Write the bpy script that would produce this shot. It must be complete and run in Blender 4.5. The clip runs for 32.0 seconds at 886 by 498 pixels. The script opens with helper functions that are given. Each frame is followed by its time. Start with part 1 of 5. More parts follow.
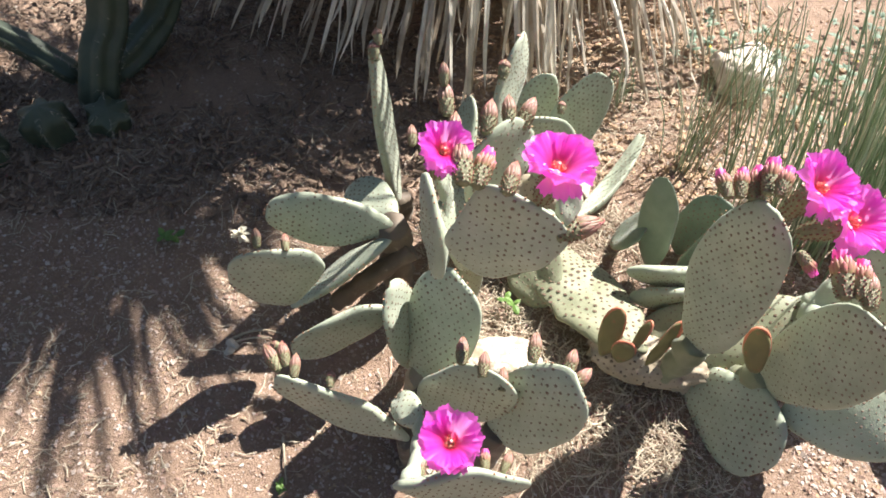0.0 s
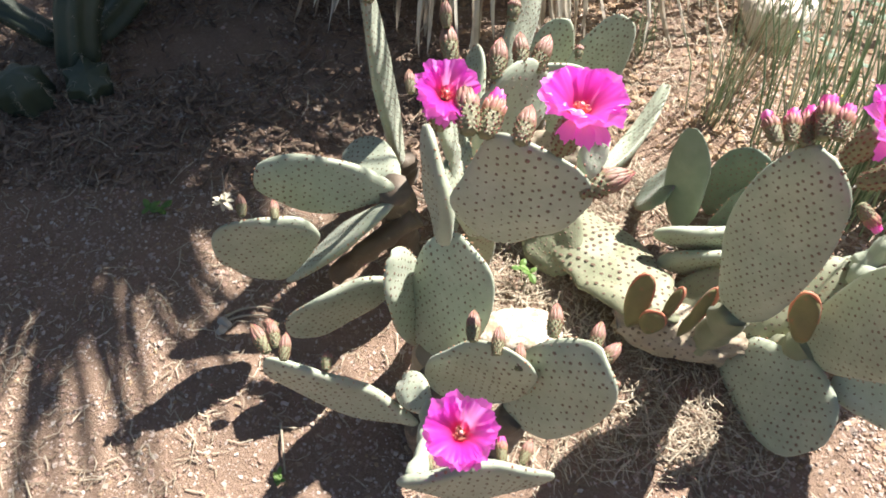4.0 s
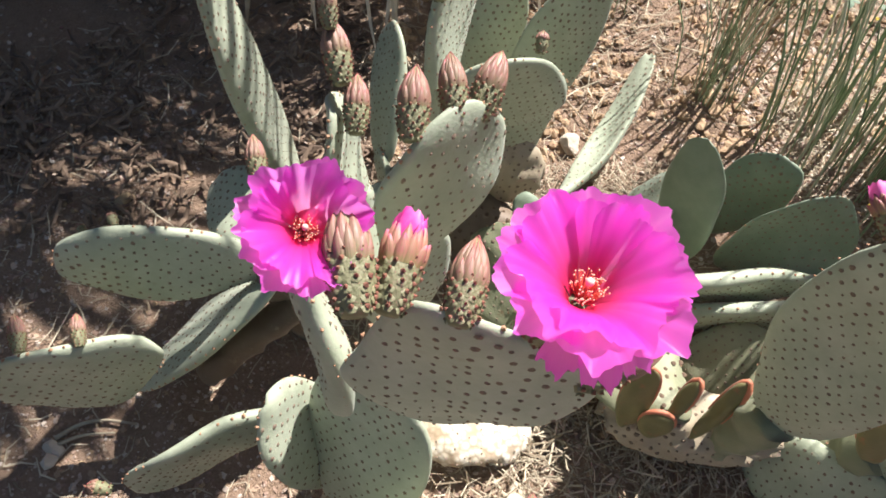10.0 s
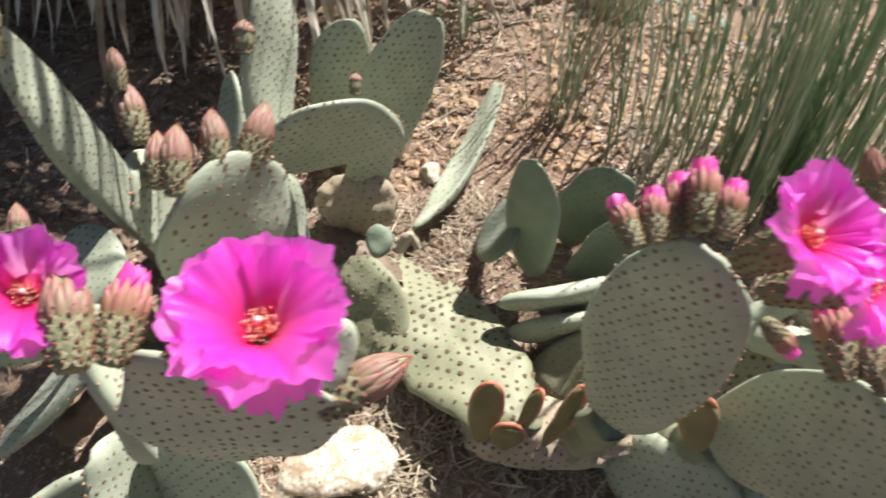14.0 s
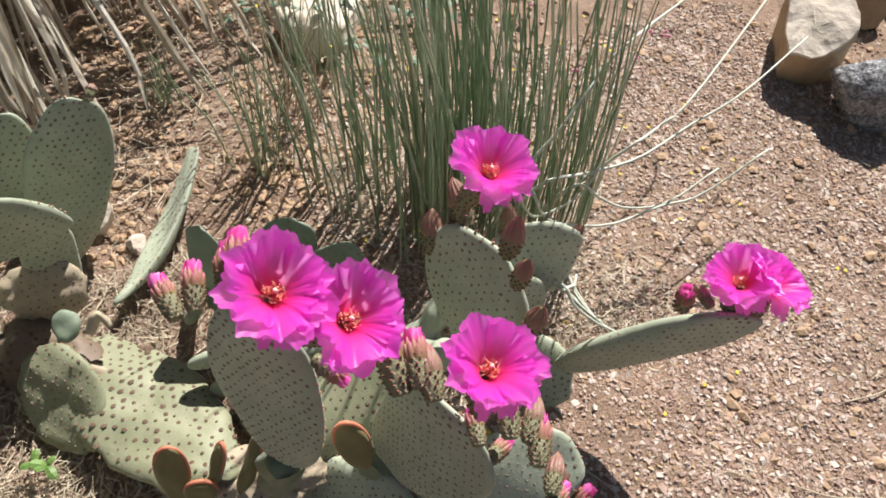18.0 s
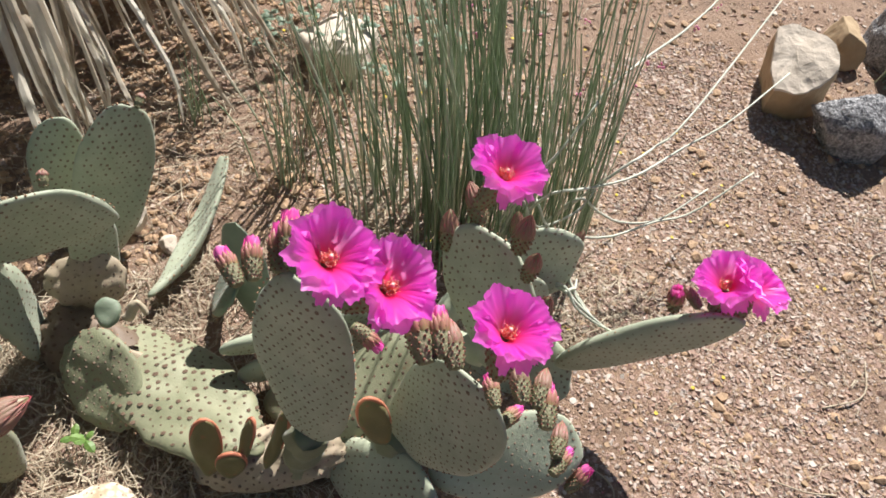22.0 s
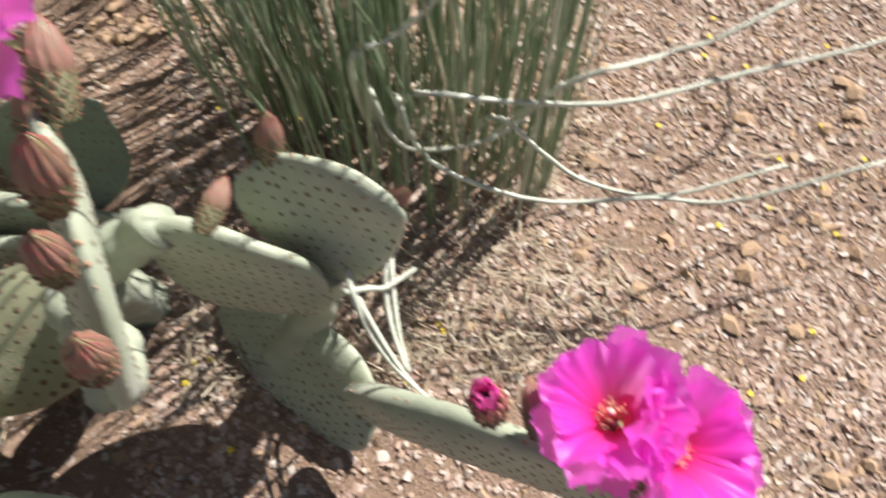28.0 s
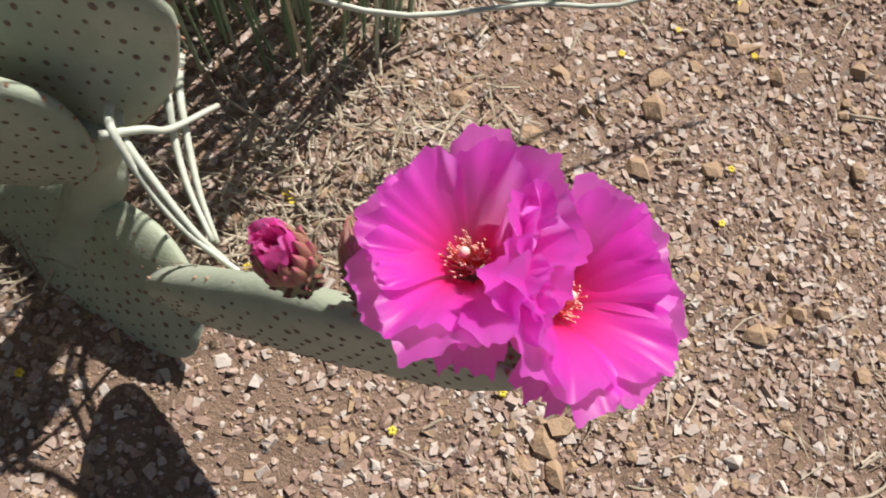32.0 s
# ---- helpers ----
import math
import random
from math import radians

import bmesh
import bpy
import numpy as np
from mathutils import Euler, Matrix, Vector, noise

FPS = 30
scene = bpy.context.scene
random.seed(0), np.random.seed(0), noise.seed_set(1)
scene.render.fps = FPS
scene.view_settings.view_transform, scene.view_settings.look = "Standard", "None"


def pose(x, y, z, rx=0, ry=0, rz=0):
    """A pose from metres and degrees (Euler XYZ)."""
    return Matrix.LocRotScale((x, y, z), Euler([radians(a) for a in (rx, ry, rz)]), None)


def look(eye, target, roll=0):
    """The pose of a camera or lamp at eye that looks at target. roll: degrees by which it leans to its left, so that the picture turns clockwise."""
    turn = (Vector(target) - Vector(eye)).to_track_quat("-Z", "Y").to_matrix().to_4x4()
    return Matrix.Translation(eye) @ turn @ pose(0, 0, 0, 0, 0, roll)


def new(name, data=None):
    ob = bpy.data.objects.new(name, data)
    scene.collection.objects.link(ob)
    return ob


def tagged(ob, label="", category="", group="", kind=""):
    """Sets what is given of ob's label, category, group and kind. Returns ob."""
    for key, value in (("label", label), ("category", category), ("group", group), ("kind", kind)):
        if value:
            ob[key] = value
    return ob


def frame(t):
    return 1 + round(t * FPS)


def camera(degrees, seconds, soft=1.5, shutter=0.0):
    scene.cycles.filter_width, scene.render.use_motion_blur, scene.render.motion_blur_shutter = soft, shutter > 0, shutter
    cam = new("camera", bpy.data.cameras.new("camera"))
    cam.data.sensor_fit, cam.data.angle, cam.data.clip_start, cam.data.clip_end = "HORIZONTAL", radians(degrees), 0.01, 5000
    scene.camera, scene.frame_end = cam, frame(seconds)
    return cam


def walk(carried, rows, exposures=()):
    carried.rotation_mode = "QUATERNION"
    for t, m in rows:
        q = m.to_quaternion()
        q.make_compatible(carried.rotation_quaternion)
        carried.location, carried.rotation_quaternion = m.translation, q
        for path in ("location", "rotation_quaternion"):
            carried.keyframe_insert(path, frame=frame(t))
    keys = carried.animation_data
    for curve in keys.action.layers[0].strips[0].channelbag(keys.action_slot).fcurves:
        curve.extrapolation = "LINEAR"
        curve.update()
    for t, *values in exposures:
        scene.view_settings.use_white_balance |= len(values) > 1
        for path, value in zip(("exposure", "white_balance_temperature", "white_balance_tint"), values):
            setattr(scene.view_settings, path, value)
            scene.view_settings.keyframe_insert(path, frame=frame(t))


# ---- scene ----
cam = camera(63.0, 32.0, soft=1.75, shutter=0.5)
PATH = [
    (0, (0.013, 0.01, 1.128), (0.112, 1.236, -0.45), 4.8),
    (0.5, (0.017, 0.012, 1.117), (0.124, 1.215, -0.477), 5.1),
    (1, (0.024, 0.006, 1.117), (0.138, 1.169, -0.506), 4.5),
    (1.5, (0.023, 0.001, 1.118), (0.139, 1.158, -0.509), 4.8),
    (2, (0.025, -0.003, 1.117), (0.139, 1.154, -0.511), 4.7),
    (2.5, (0.027, 0.003, 1.115), (0.14, 1.159, -0.514), 4.6),
    (4.5, (0.027, 0.12, 1.008), (0.081, 1.283, -0.618), 1.8),
    (5, (0.014, 0.179, 0.999), (0.161, 1.332, -0.629), 2.6),
    (5.5, (0.039, 0.221, 1.0), (0.167, 1.405, -0.607), 4.2),
    (6, (0.095, 0.262, 0.997), (0.07, 1.458, -0.606), 0.8),
    (6.5, (0.107, 0.299, 0.958), (0.027, 1.487, -0.649), -3.4),
    (7, (0.098, 0.348, 0.92), (0.087, 1.489, -0.723), -2.4),
    (7.5, (0.088, 0.383, 0.904), (0.126, 1.512, -0.746), -1.4),
    (8, (0.089, 0.399, 0.884), (0.165, 1.478, -0.799), -0.3),
    (8.5, (0.088, 0.404, 0.878), (0.223, 1.453, -0.819), 1.7),
    (9, (0.082, 0.409, 0.863), (0.245, 1.422, -0.853), 4.1),
    (9.5, (0.083, 0.414, 0.856), (0.267, 1.4, -0.875), 5.1),
    (10, (0.083, 0.415, 0.852), (0.279, 1.381, -0.888), 6.1),
    (10.5, (0.086, 0.424, 0.846), (0.303, 1.38, -0.897), 7.2),
    (11, (0.084, 0.43, 0.841), (0.296, 1.383, -0.905), 7.1),
    (11.5, (0.088, 0.435, 0.844), (0.304, 1.4, -0.894), 7.1),
    (12, (0.089, 0.432, 0.838), (0.305, 1.399, -0.899), 6.9),
    (12.5, (0.089, 0.427, 0.841), (0.294, 1.389, -0.9), 6.2),
    (13, (0.102, 0.423, 0.845), (0.316, 1.406, -0.883), 5.5),
    (13.5, (0.141, 0.414, 0.858), (0.406, 1.407, -0.857), 6.1),
    (14, (0.199, 0.385, 0.887), (0.535, 1.394, -0.807), 6.7),
    (14.5, (0.253, 0.357, 0.925), (0.667, 1.373, -0.748), 7.9),
    (15, (0.297, 0.327, 0.954), (0.762, 1.342, -0.705), 8.4),
    (15.5, (0.332, 0.306, 0.967), (0.843, 1.305, -0.688), 8.9),
    (17.5, (0.401, 0.297, 0.978), (1.057, 1.245, -0.656), 11.6),
    (18, (0.418, 0.297, 0.98), (1.107, 1.235, -0.647), 11.7),
    (18.5, (0.423, 0.297, 0.988), (1.141, 1.232, -0.627), 12.3),
    (19, (0.435, 0.293, 0.993), (1.181, 1.231, -0.608), 11.9),
    (19.5, (0.453, 0.29, 0.999), (1.231, 1.224, -0.59), 12.3),
    (20, (0.458, 0.292, 1.002), (1.27, 1.228, -0.568), 12.8),
    (20.5, (0.447, 0.295, 0.999), (1.207, 1.272, -0.572), 13.7),
    (21, (0.407, 0.284, 0.997), (1.075, 1.307, -0.587), 11.5),
    (21.5, (0.364, 0.273, 0.996), (1.048, 1.279, -0.591), 11.0),
    (22, (0.346, 0.233, 1.022), (1.083, 1.233, -0.546), 13.3),
    (22.5, (0.409, 0.23, 0.995), (1.02, 1.277, -0.596), 13.6),
    (23, (0.519, 0.22, 0.99), (0.946, 1.301, -0.637), 10.3),
    (23.5, (0.556, 0.244, 0.959), (0.83, 1.301, -0.717), 7.4),
    (24, (0.557, 0.329, 0.957), (0.672, 1.359, -0.753), 5.2),
    (24.5, (0.619, 0.351, 0.908), (0.519, 1.319, -0.839), 2.8),
    (26.5, (0.74, 0.479, 0.803), (0.516, 1.288, -1.013), -4.4),
    (27, (0.763, 0.492, 0.779), (0.649, 1.368, -1.016), 0.5),
    (27.5, (0.815, 0.48, 0.741), (0.815, 1.328, -1.071), 3.4),
    (28, (0.891, 0.447, 0.695), (1.071, 1.231, -1.136), 9.6),
    (28.5, (0.937, 0.424, 0.657), (1.207, 1.144, -1.19), 14.2),
    (29, (0.957, 0.423, 0.626), (1.291, 1.086, -1.231), 18.0),
    (29.5, (0.97, 0.437, 0.591), (1.347, 1.054, -1.274), 22.0),
    (30, (0.972, 0.443, 0.554), (1.376, 1.013, -1.32), 25.3),
    (30.5, (0.964, 0.445, 0.534), (1.394, 0.932, -1.358), 30.6),
    (31, (0.972, 0.446, 0.536), (1.357, 0.912, -1.37), 28.9),
    (31.5, (0.972, 0.446, 0.54), (1.35, 0.931, -1.363), 27.3),
    (32, (0.958, 0.448, 0.553), (1.329, 0.966, -1.343), 26.2),
]
walk(cam, [(t, look(eye, target, roll)) for t, eye, target, roll in PATH],
     exposures=((0, 1.60), (4, 1.62), (8, 1.44), (10, 1.28), (14, 1.12), (15, 0.98), (18, 0.88), (24, 0.90), (26, 0.80), (28, 0.92), (30, 0.60), (32, 0.45)))

# ---- light ----
SUN_AZ, SUN_EL = radians(43), radians(46)   # azimuth from +y towards +x
world = bpy.data.worlds.new("sky")
scene.world = world
world.use_nodes = True
sky = world.node_tree.nodes.new("ShaderNodeTexSky")
sky.sky_type, sky.sun_disc = "NISHITA", False
sky.sun_elevation, sky.sun_rotation = SUN_EL, SUN_AZ
sky.dust_density, sky.ozone_density = 1.0, 1.0
world.node_tree.links.new(sky.outputs[0], world.node_tree.nodes["Background"].inputs[0])
world.node_tree.nodes["Background"].inputs[1].default_value = 0.036
sun_dir = Vector((math.sin(SUN_AZ) * math.cos(SUN_EL), math.cos(SUN_AZ) * math.cos(SUN_EL), math.sin(SUN_EL)))
sun = new("sun", bpy.data.lights.new("sun", "SUN"))
sun.data.energy, sun.data.angle, sun.data.color = 5.0, radians(0.6), (1.0, 0.96, 0.925)
sun.matrix_world = look(sun_dir * 20, (0, 0, 0))


# ---- materials ----
def material(name, rough=0.6):
    m = bpy.data.materials.new(name)
    m.use_nodes = True
    b = m.node_tree.nodes["Principled BSDF"]
    b.inputs["Roughness"].default_value = rough
    return m, m.node_tree, b


def node(tree, kind, **inputs):
    n = tree.nodes.new(kind)
    for k, v in inputs.items():
        n.inputs[k.replace("_", " ")].default_value = v
    return n


def noise_tex(tree, scale, detail=4.0, rough=0.6, coord="Object"):
    tc = tree.nodes.new("ShaderNodeTexCoord")
    n = node(tree, "ShaderNodeTexNoise", Scale=scale, Detail=detail, Roughness=rough)
    tree.links.new(tc.outputs[coord], n.inputs["Vector"])
    return n


def ramp(tree, fac, stops):
    r = tree.nodes.new("ShaderNodeValToRGB")
    while len(r.color_ramp.elements) < len(stops):
        r.color_ramp.elements.new(0.5)
    for e, (p, c) in zip(r.color_ramp.elements, stops):
        e.position, e.color = p, (*c, 1)
    tree.links.new(fac, r.inputs[0])
    return r.outputs[0]


def mix(tree, fac, a, b, blend="MIX"):
    m = tree.nodes.new("ShaderNodeMix")
    m.data_type, m.blend_type = "RGBA", blend
    for sock, v in ((m.inputs["Factor"], fac), (m.inputs["A"], a), (m.inputs["B"], b)):
        if isinstance(v, (int, float)):
            sock.default_value = v
        elif isinstance(v, tuple):
            sock.default_value = (*v, 1)
        else:
            tree.links.new(v, sock)
    return m.outputs["Result"]


def bump(tree, b, height, strength=0.3, dist=0.002):
    n = node(tree, "ShaderNodeBump", Strength=strength, Distance=dist)
    tree.links.new(height, n.inputs["Height"])
    tree.links.new(n.outputs[0], b.inputs["Normal"])


def object_random(tree):
    return tree.nodes.new("ShaderNodeObjectInfo").outputs["Random"]


def island_random(tree):
    return tree.nodes.new("ShaderNodeNewGeometry").outputs["Random Per Island"]


def pad_material(name, low, high, scar, amount):
    m, t, b = material(name, 0.62)
    big = noise_tex(t, 14, 3)
    base = ramp(t, big.outputs[0], [(0.3, low), (0.7, high)])
    base = mix(t, 0.25, base, ramp(t, object_random(t), [(0, low), (1, high)]))
    spots = noise_tex(t, 60, 6, 0.7)
    f = ramp(t, spots.outputs[0], [(0.60, (0, 0, 0)), (0.72, (amount,) * 3)])
    col = mix(t, f, base, scar)
    mottle = noise_tex(t, 38, 5, 0.65)
    col = mix(t, 0.55, col, ramp(t, mottle.outputs[0], [(0.30, (0.62, 0.66, 0.60)), (0.70, (1.0, 1.0, 1.0))]), "MULTIPLY")
    t.links.new(col, b.inputs["Base Color"])
    fine = noise_tex(t, 420, 3)
    bump(t, b, mix(t, 0.75, fine.outputs[0], mottle.outputs[0]), 0.45, 0.003)
    b.inputs["Sheen Weight"].default_value = 0.12
    return m


PAD = pad_material("glaucous_pad_skin", (0.313, 0.348, 0.253), (0.452, 0.483, 0.360), (0.348, 0.296, 0.209), 0.55)
PAD_GREEN = pad_material("green_pad_skin", (0.153, 0.200, 0.132), (0.238, 0.281, 0.204), (0.255, 0.221, 0.119), 0.3)
PAD_OLD = pad_material("old_yellowed_pad_skin", (0.189, 0.203, 0.113), (0.306, 0.302, 0.194), (0.234, 0.153, 0.081), 0.9)
PAD_DRY = pad_material("dry_tan_pad_skin", (0.34, 0.265, 0.18), (0.52, 0.43, 0.31), (0.20, 0.13, 0.08), 0.8)


def dead_material():
    m, t, b = material("bleached_dead_pad", 0.9)
    cells = node(t, "ShaderNodeTexVoronoi", Scale=130.0)
    tc = t.nodes.new("ShaderNodeTexCoord")
    t.links.new(tc.outputs["Object"], cells.inputs["Vector"])
    big = noise_tex(t, 25, 5, 0.7)
    col = ramp(t, big.outputs[0], [(0.35, (0.46, 0.36, 0.24)), (0.50, (0.66, 0.59, 0.47)), (0.65, (0.78, 0.74, 0.65))])
    col = mix(t, ramp(t, cells.outputs["Distance"], [(0.30, (0.0,) * 3), (0.75, (0.8,) * 3)]), col, (0.33, 0.24, 0.15))
    t.links.new(col, b.inputs["Base Color"])
    bump(t, b, cells.outputs["Distance"], 0.6, -0.0015)
    return m


PAD_DEAD = dead_material()
WOOD = pad_material("dark_woody_stem", (0.10, 0.07, 0.05), (0.20, 0.15, 0.10), (0.33, 0.27, 0.2), 0.8)
OLD_CORK = pad_material("brown_cork", (0.10, 0.065, 0.042), (0.22, 0.155, 0.105), (0.36, 0.29, 0.21), 0.6)
RED_PAD = pad_material("young_olive_pad", (0.14, 0.13, 0.045), (0.22, 0.18, 0.07), (0.36, 0.13, 0.06), 0.7)
RED_RIM = pad_material("orange_red_rim", (0.48, 0.13, 0.07), (0.60, 0.22, 0.12), (0.35, 0.10, 0.06), 0.5)


def plain(name, low, high, rough=0.7, scale=40, island=False, bump_amount=0.0, translucent=0.0, by_object=False):
    m, t, b = material(name, rough)
    fac = object_random(t) if by_object else island_random(t) if island else noise_tex(t, scale).outputs[0]
    col = ramp(t, fac, [(0.2, low), (0.8, high)])
    if island:
        var = noise_tex(t, scale)
        col = mix(t, 0.35, col, ramp(t, var.outputs[0], [(0.3, low), (0.7, high)]))
    t.links.new(col, b.inputs["Base Color"])
    if bump_amount:
        bump(t, b, noise_tex(t, scale * 3).outputs[0], bump_amount, 0.004)
    if translucent:
        tr = t.nodes.new("ShaderNodeBsdfTranslucent")
        t.links.new(col, tr.inputs[0])
        mx = node(t, "ShaderNodeMixShader", Fac=translucent)
        t.links.new(b.outputs[0], mx.inputs[1])
        t.links.new(tr.outputs[0], mx.inputs[2])
        t.links.new(mx.outputs[0], t.nodes["Material Output"].inputs[0])
    return m


AREOLE = plain("areole_glochids", (0.13, 0.095, 0.068), (0.26, 0.19, 0.135), 0.9, 300)
AREOLE_DARK = plain("dark_corky_areole", (0.07, 0.045, 0.03), (0.15, 0.095, 0.06), 0.9, 300)
BUD_AREOLE = plain("reddish_bud_areole", (0.12, 0.045, 0.03), (0.26, 0.11, 0.07), 0.9, 300)
WITHERED = plain("withered_petal", (0.45, 0.40, 0.28), (0.80, 0.76, 0.62), 0.8, 120, translucent=0.2)
TUFT = plain("rim_glochid_tuft", (0.28, 0.14, 0.08), (0.45, 0.28, 0.17), 0.9, 300)


def petal_material():
    """Thin silky petals: deep magenta by reflected light, paler where light comes through."""
    m, t, b = material("magenta_petal", 0.38)
    tc = t.nodes.new("ShaderNodeTexCoord")
    sep = t.nodes.new("ShaderNodeSeparateXYZ")
    t.links.new(tc.outputs["UV"], sep.inputs[0])
    skin = ramp(t, sep.outputs[1], [(0.0, (0.82, 0.02, 0.10)), (0.30, (0.90, 0.03, 0.28)), (0.55, (0.89, 0.05, 0.48)), (0.8, (0.87, 0.06, 0.62)), (1.0, (0.86, 0.11, 0.72))])
    glow = ramp(t, sep.outputs[1], [(0.0, (0.96, 0.10, 0.22)), (0.25, (0.98, 0.26, 0.52)), (0.45, (0.99, 0.42, 0.78)), (0.68, (0.99, 0.46, 0.90)), (1.0, (0.96, 0.27, 0.86))])
    veins = node(t, "ShaderNodeTexNoise", Scale=1.0, Detail=3.0)
    mp = node(t, "ShaderNodeMapping", Scale=(16, 1.2, 1))
    t.links.new(tc.outputs["UV"], mp.inputs[0])
    t.links.new(mp.outputs[0], veins.inputs["Vector"])
    f = ramp(t, veins.outputs[0], [(0.40, (0, 0, 0)), (0.80, (0.22,) * 3)])
    skin, glow = mix(t, f, skin, (0.94, 0.18, 0.74)), mix(t, f, glow, (0.98, 0.50, 0.93))
    t.links.new(skin, b.inputs["Base Color"])
    bump(t, b, veins.outputs[0], 0.3, 0.0008)
    b.inputs["Sheen Weight"].default_value = 0.25
    tr = t.nodes.new("ShaderNodeBsdfTranslucent")
    t.links.new(glow, tr.inputs[0])
    mx = node(t, "ShaderNodeMixShader", Fac=0.72)
    t.links.new(b.outputs[0], mx.inputs[1])
    t.links.new(tr.outputs[0], mx.inputs[2])
    t.links.new(mx.outputs[0], t.nodes["Material Output"].inputs[0])
    return m


PETAL = petal_material()
FILAMENT = plain("red_filament", (0.85, 0.10, 0.10), (0.95, 0.34, 0.22), 0.5, 200)
ANTHER = plain("pale_anther", (0.82, 0.38, 0.28), (0.9, 0.62, 0.46), 0.7, 200)
STIGMA = plain("pale_stigma", (0.9, 0.40, 0.36), (0.95, 0.62, 0.5), 0.5, 200)
OVARY = plain("green_ovary", (0.13, 0.135, 0.065), (0.25, 0.235, 0.13), 0.6, 160, bump_amount=0.3)


def tepal_material(name, foot, middle, tip, translucent):
    """Fleshy bud scales that run from greenish tan through salmon to a red tip."""
    m, t, b = material(name, 0.5)
    tc = t.nodes.new("ShaderNodeTexCoord")
    sep = t.nodes.new("ShaderNodeSeparateXYZ")
    t.links.new(tc.outputs["UV"], sep.inputs[0])
    run = ramp(t, sep.outputs[1], [(0.0, foot), (0.35, middle), (0.70, middle), (1.0, tip)])
    streak = node(t, "ShaderNodeTexNoise", Scale=1.0, Detail=4.0)
    mp = node(t, "ShaderNodeMapping", Scale=(9, 1.5, 1))
    t.links.new(tc.outputs["UV"], mp.inputs[0])
    t.links.new(mp.outputs[0], streak.inputs["Vector"])
    col = mix(t, ramp(t, streak.outputs[0], [(0.40, (0, 0, 0)), (0.66, (0.75,) * 3)]), run, (0.26, 0.17, 0.09))
    col = mix(t, ramp(t, object_random(t), [(0.0, (0, 0, 0)), (1.0, (0.35,) * 3)]), col, foot)
    t.links.new(col, b.inputs["Base Color"])
    bump(t, b, streak.outputs[0], 0.4, 0.001)
    tr = t.nodes.new("ShaderNodeBsdfTranslucent")
    t.links.new(col, tr.inputs[0])
    mx = node(t, "ShaderNodeMixShader", Fac=translucent)
    t.links.new(b.outputs[0], mx.inputs[1])
    t.links.new(tr.outputs[0], mx.inputs[2])
    t.links.new(mx.outputs[0], t.nodes["Material Output"].inputs[0])
    return m


BUD_TIP = tepal_material("salmon_bud_tepal", (0.22, 0.22, 0.11), (0.31, 0.135, 0.125), (0.54, 0.05, 0.10), 0.12)
BUD_PINK = tepal_material("opening_bud_tepal", (0.34, 0.30, 0.12), (0.46, 0.15, 0.15), (0.78, 0.05, 0.32), 0.22)
BUD_MAGENTA = plain("furled_magenta_petal", (0.80, 0.05, 0.38), (0.93, 0.30, 0.66), 0.45, 120, island=True, translucent=0.35)


def soil_material():
    m, t, b = material("red_sandy_soil", 0.95)
    big = noise_tex(t, 1.6, 5)
    mid = noise_tex(t, 18, 6, 0.7)
    crumb = noise_tex(t, 85, 5, 0.75)
    fine = noise_tex(t, 300, 4, 0.8)
    a = ramp(t, big.outputs[0], [(0.35, (0.240, 0.140, 0.084)), (0.65, (0.336, 0.220, 0.148))])
    c = mix(t, 0.5, a, ramp(t, mid.outputs[0], [(0.3, (0.152, 0.084, 0.051)), (0.7, (0.400, 0.272, 0.184))]))
    c = mix(t, 0.3, c, ramp(t, crumb.outputs[0], [(0.35, (0.136, 0.080, 0.052)), (0.7, (0.400, 0.288, 0.208))]))
    c = mix(t, 0.3, c, ramp(t, fine.outputs[0], [(0.3, (0.104, 0.060, 0.040)), (0.75, (0.448, 0.344, 0.256))]))
    t.links.new(c, b.inputs["Base Color"])
    h = mix(t, 0.35, crumb.outputs[0], fine.outputs[0])
    bump(t, b, h, 0.9, 0.009)
    return m


SOIL = soil_material()


def pebble_material():
    m, t, b = material("mixed_gravel", 0.85)
    col = ramp(t, island_random(t), [(0.0, (0.176, 0.104, 0.080)), (0.16, (0.272, 0.160, 0.116)), (0.32, (0.352, 0.228, 0.164)), (0.42, (0.400, 0.264, 0.128)), (0.54, (0.400, 0.272, 0.216)), (0.76, (0.496, 0.392, 0.320)), (0.92, (0.560, 0.472, 0.400)), (1.0, (0.624, 0.560, 0.496))])
    grain = noise_tex(t, 500, 3)
    col = mix(t, 0.3, col, ramp(t, grain.outputs[0], [(0.3, (0.128, 0.088, 0.064)), (0.7, (0.480, 0.384, 0.304))]))
    t.links.new(col, b.inputs["Base Color"])
    bump(t, b, grain.outputs[0], 0.3, 0.002)
    return m


PEBBLE = pebble_material()
CLOD = plain("tan_dry_earth", (0.326, 0.207, 0.119), (0.458, 0.321, 0.207), 0.95, 130, bump_amount=0.5)
MULCH = plain("brown_leaf_mulch", (0.081, 0.050, 0.034), (0.270, 0.189, 0.131), 0.9, 60, island=True)
STRAW = plain("dry_straw_litter", (0.170, 0.119, 0.072), (0.561, 0.484, 0.357), 0.85, 60, island=True)
DEAD_LEAF = plain("dead_yucca_leaf", (0.30, 0.22, 0.14), (0.92, 0.87, 0.74), 0.42, 30, island=True, translucent=0.40)
LIVE_LEAF = plain("green_yucca_leaf", (0.13, 0.19, 0.08), (0.25, 0.30, 0.15), 0.55, 30, island=True)


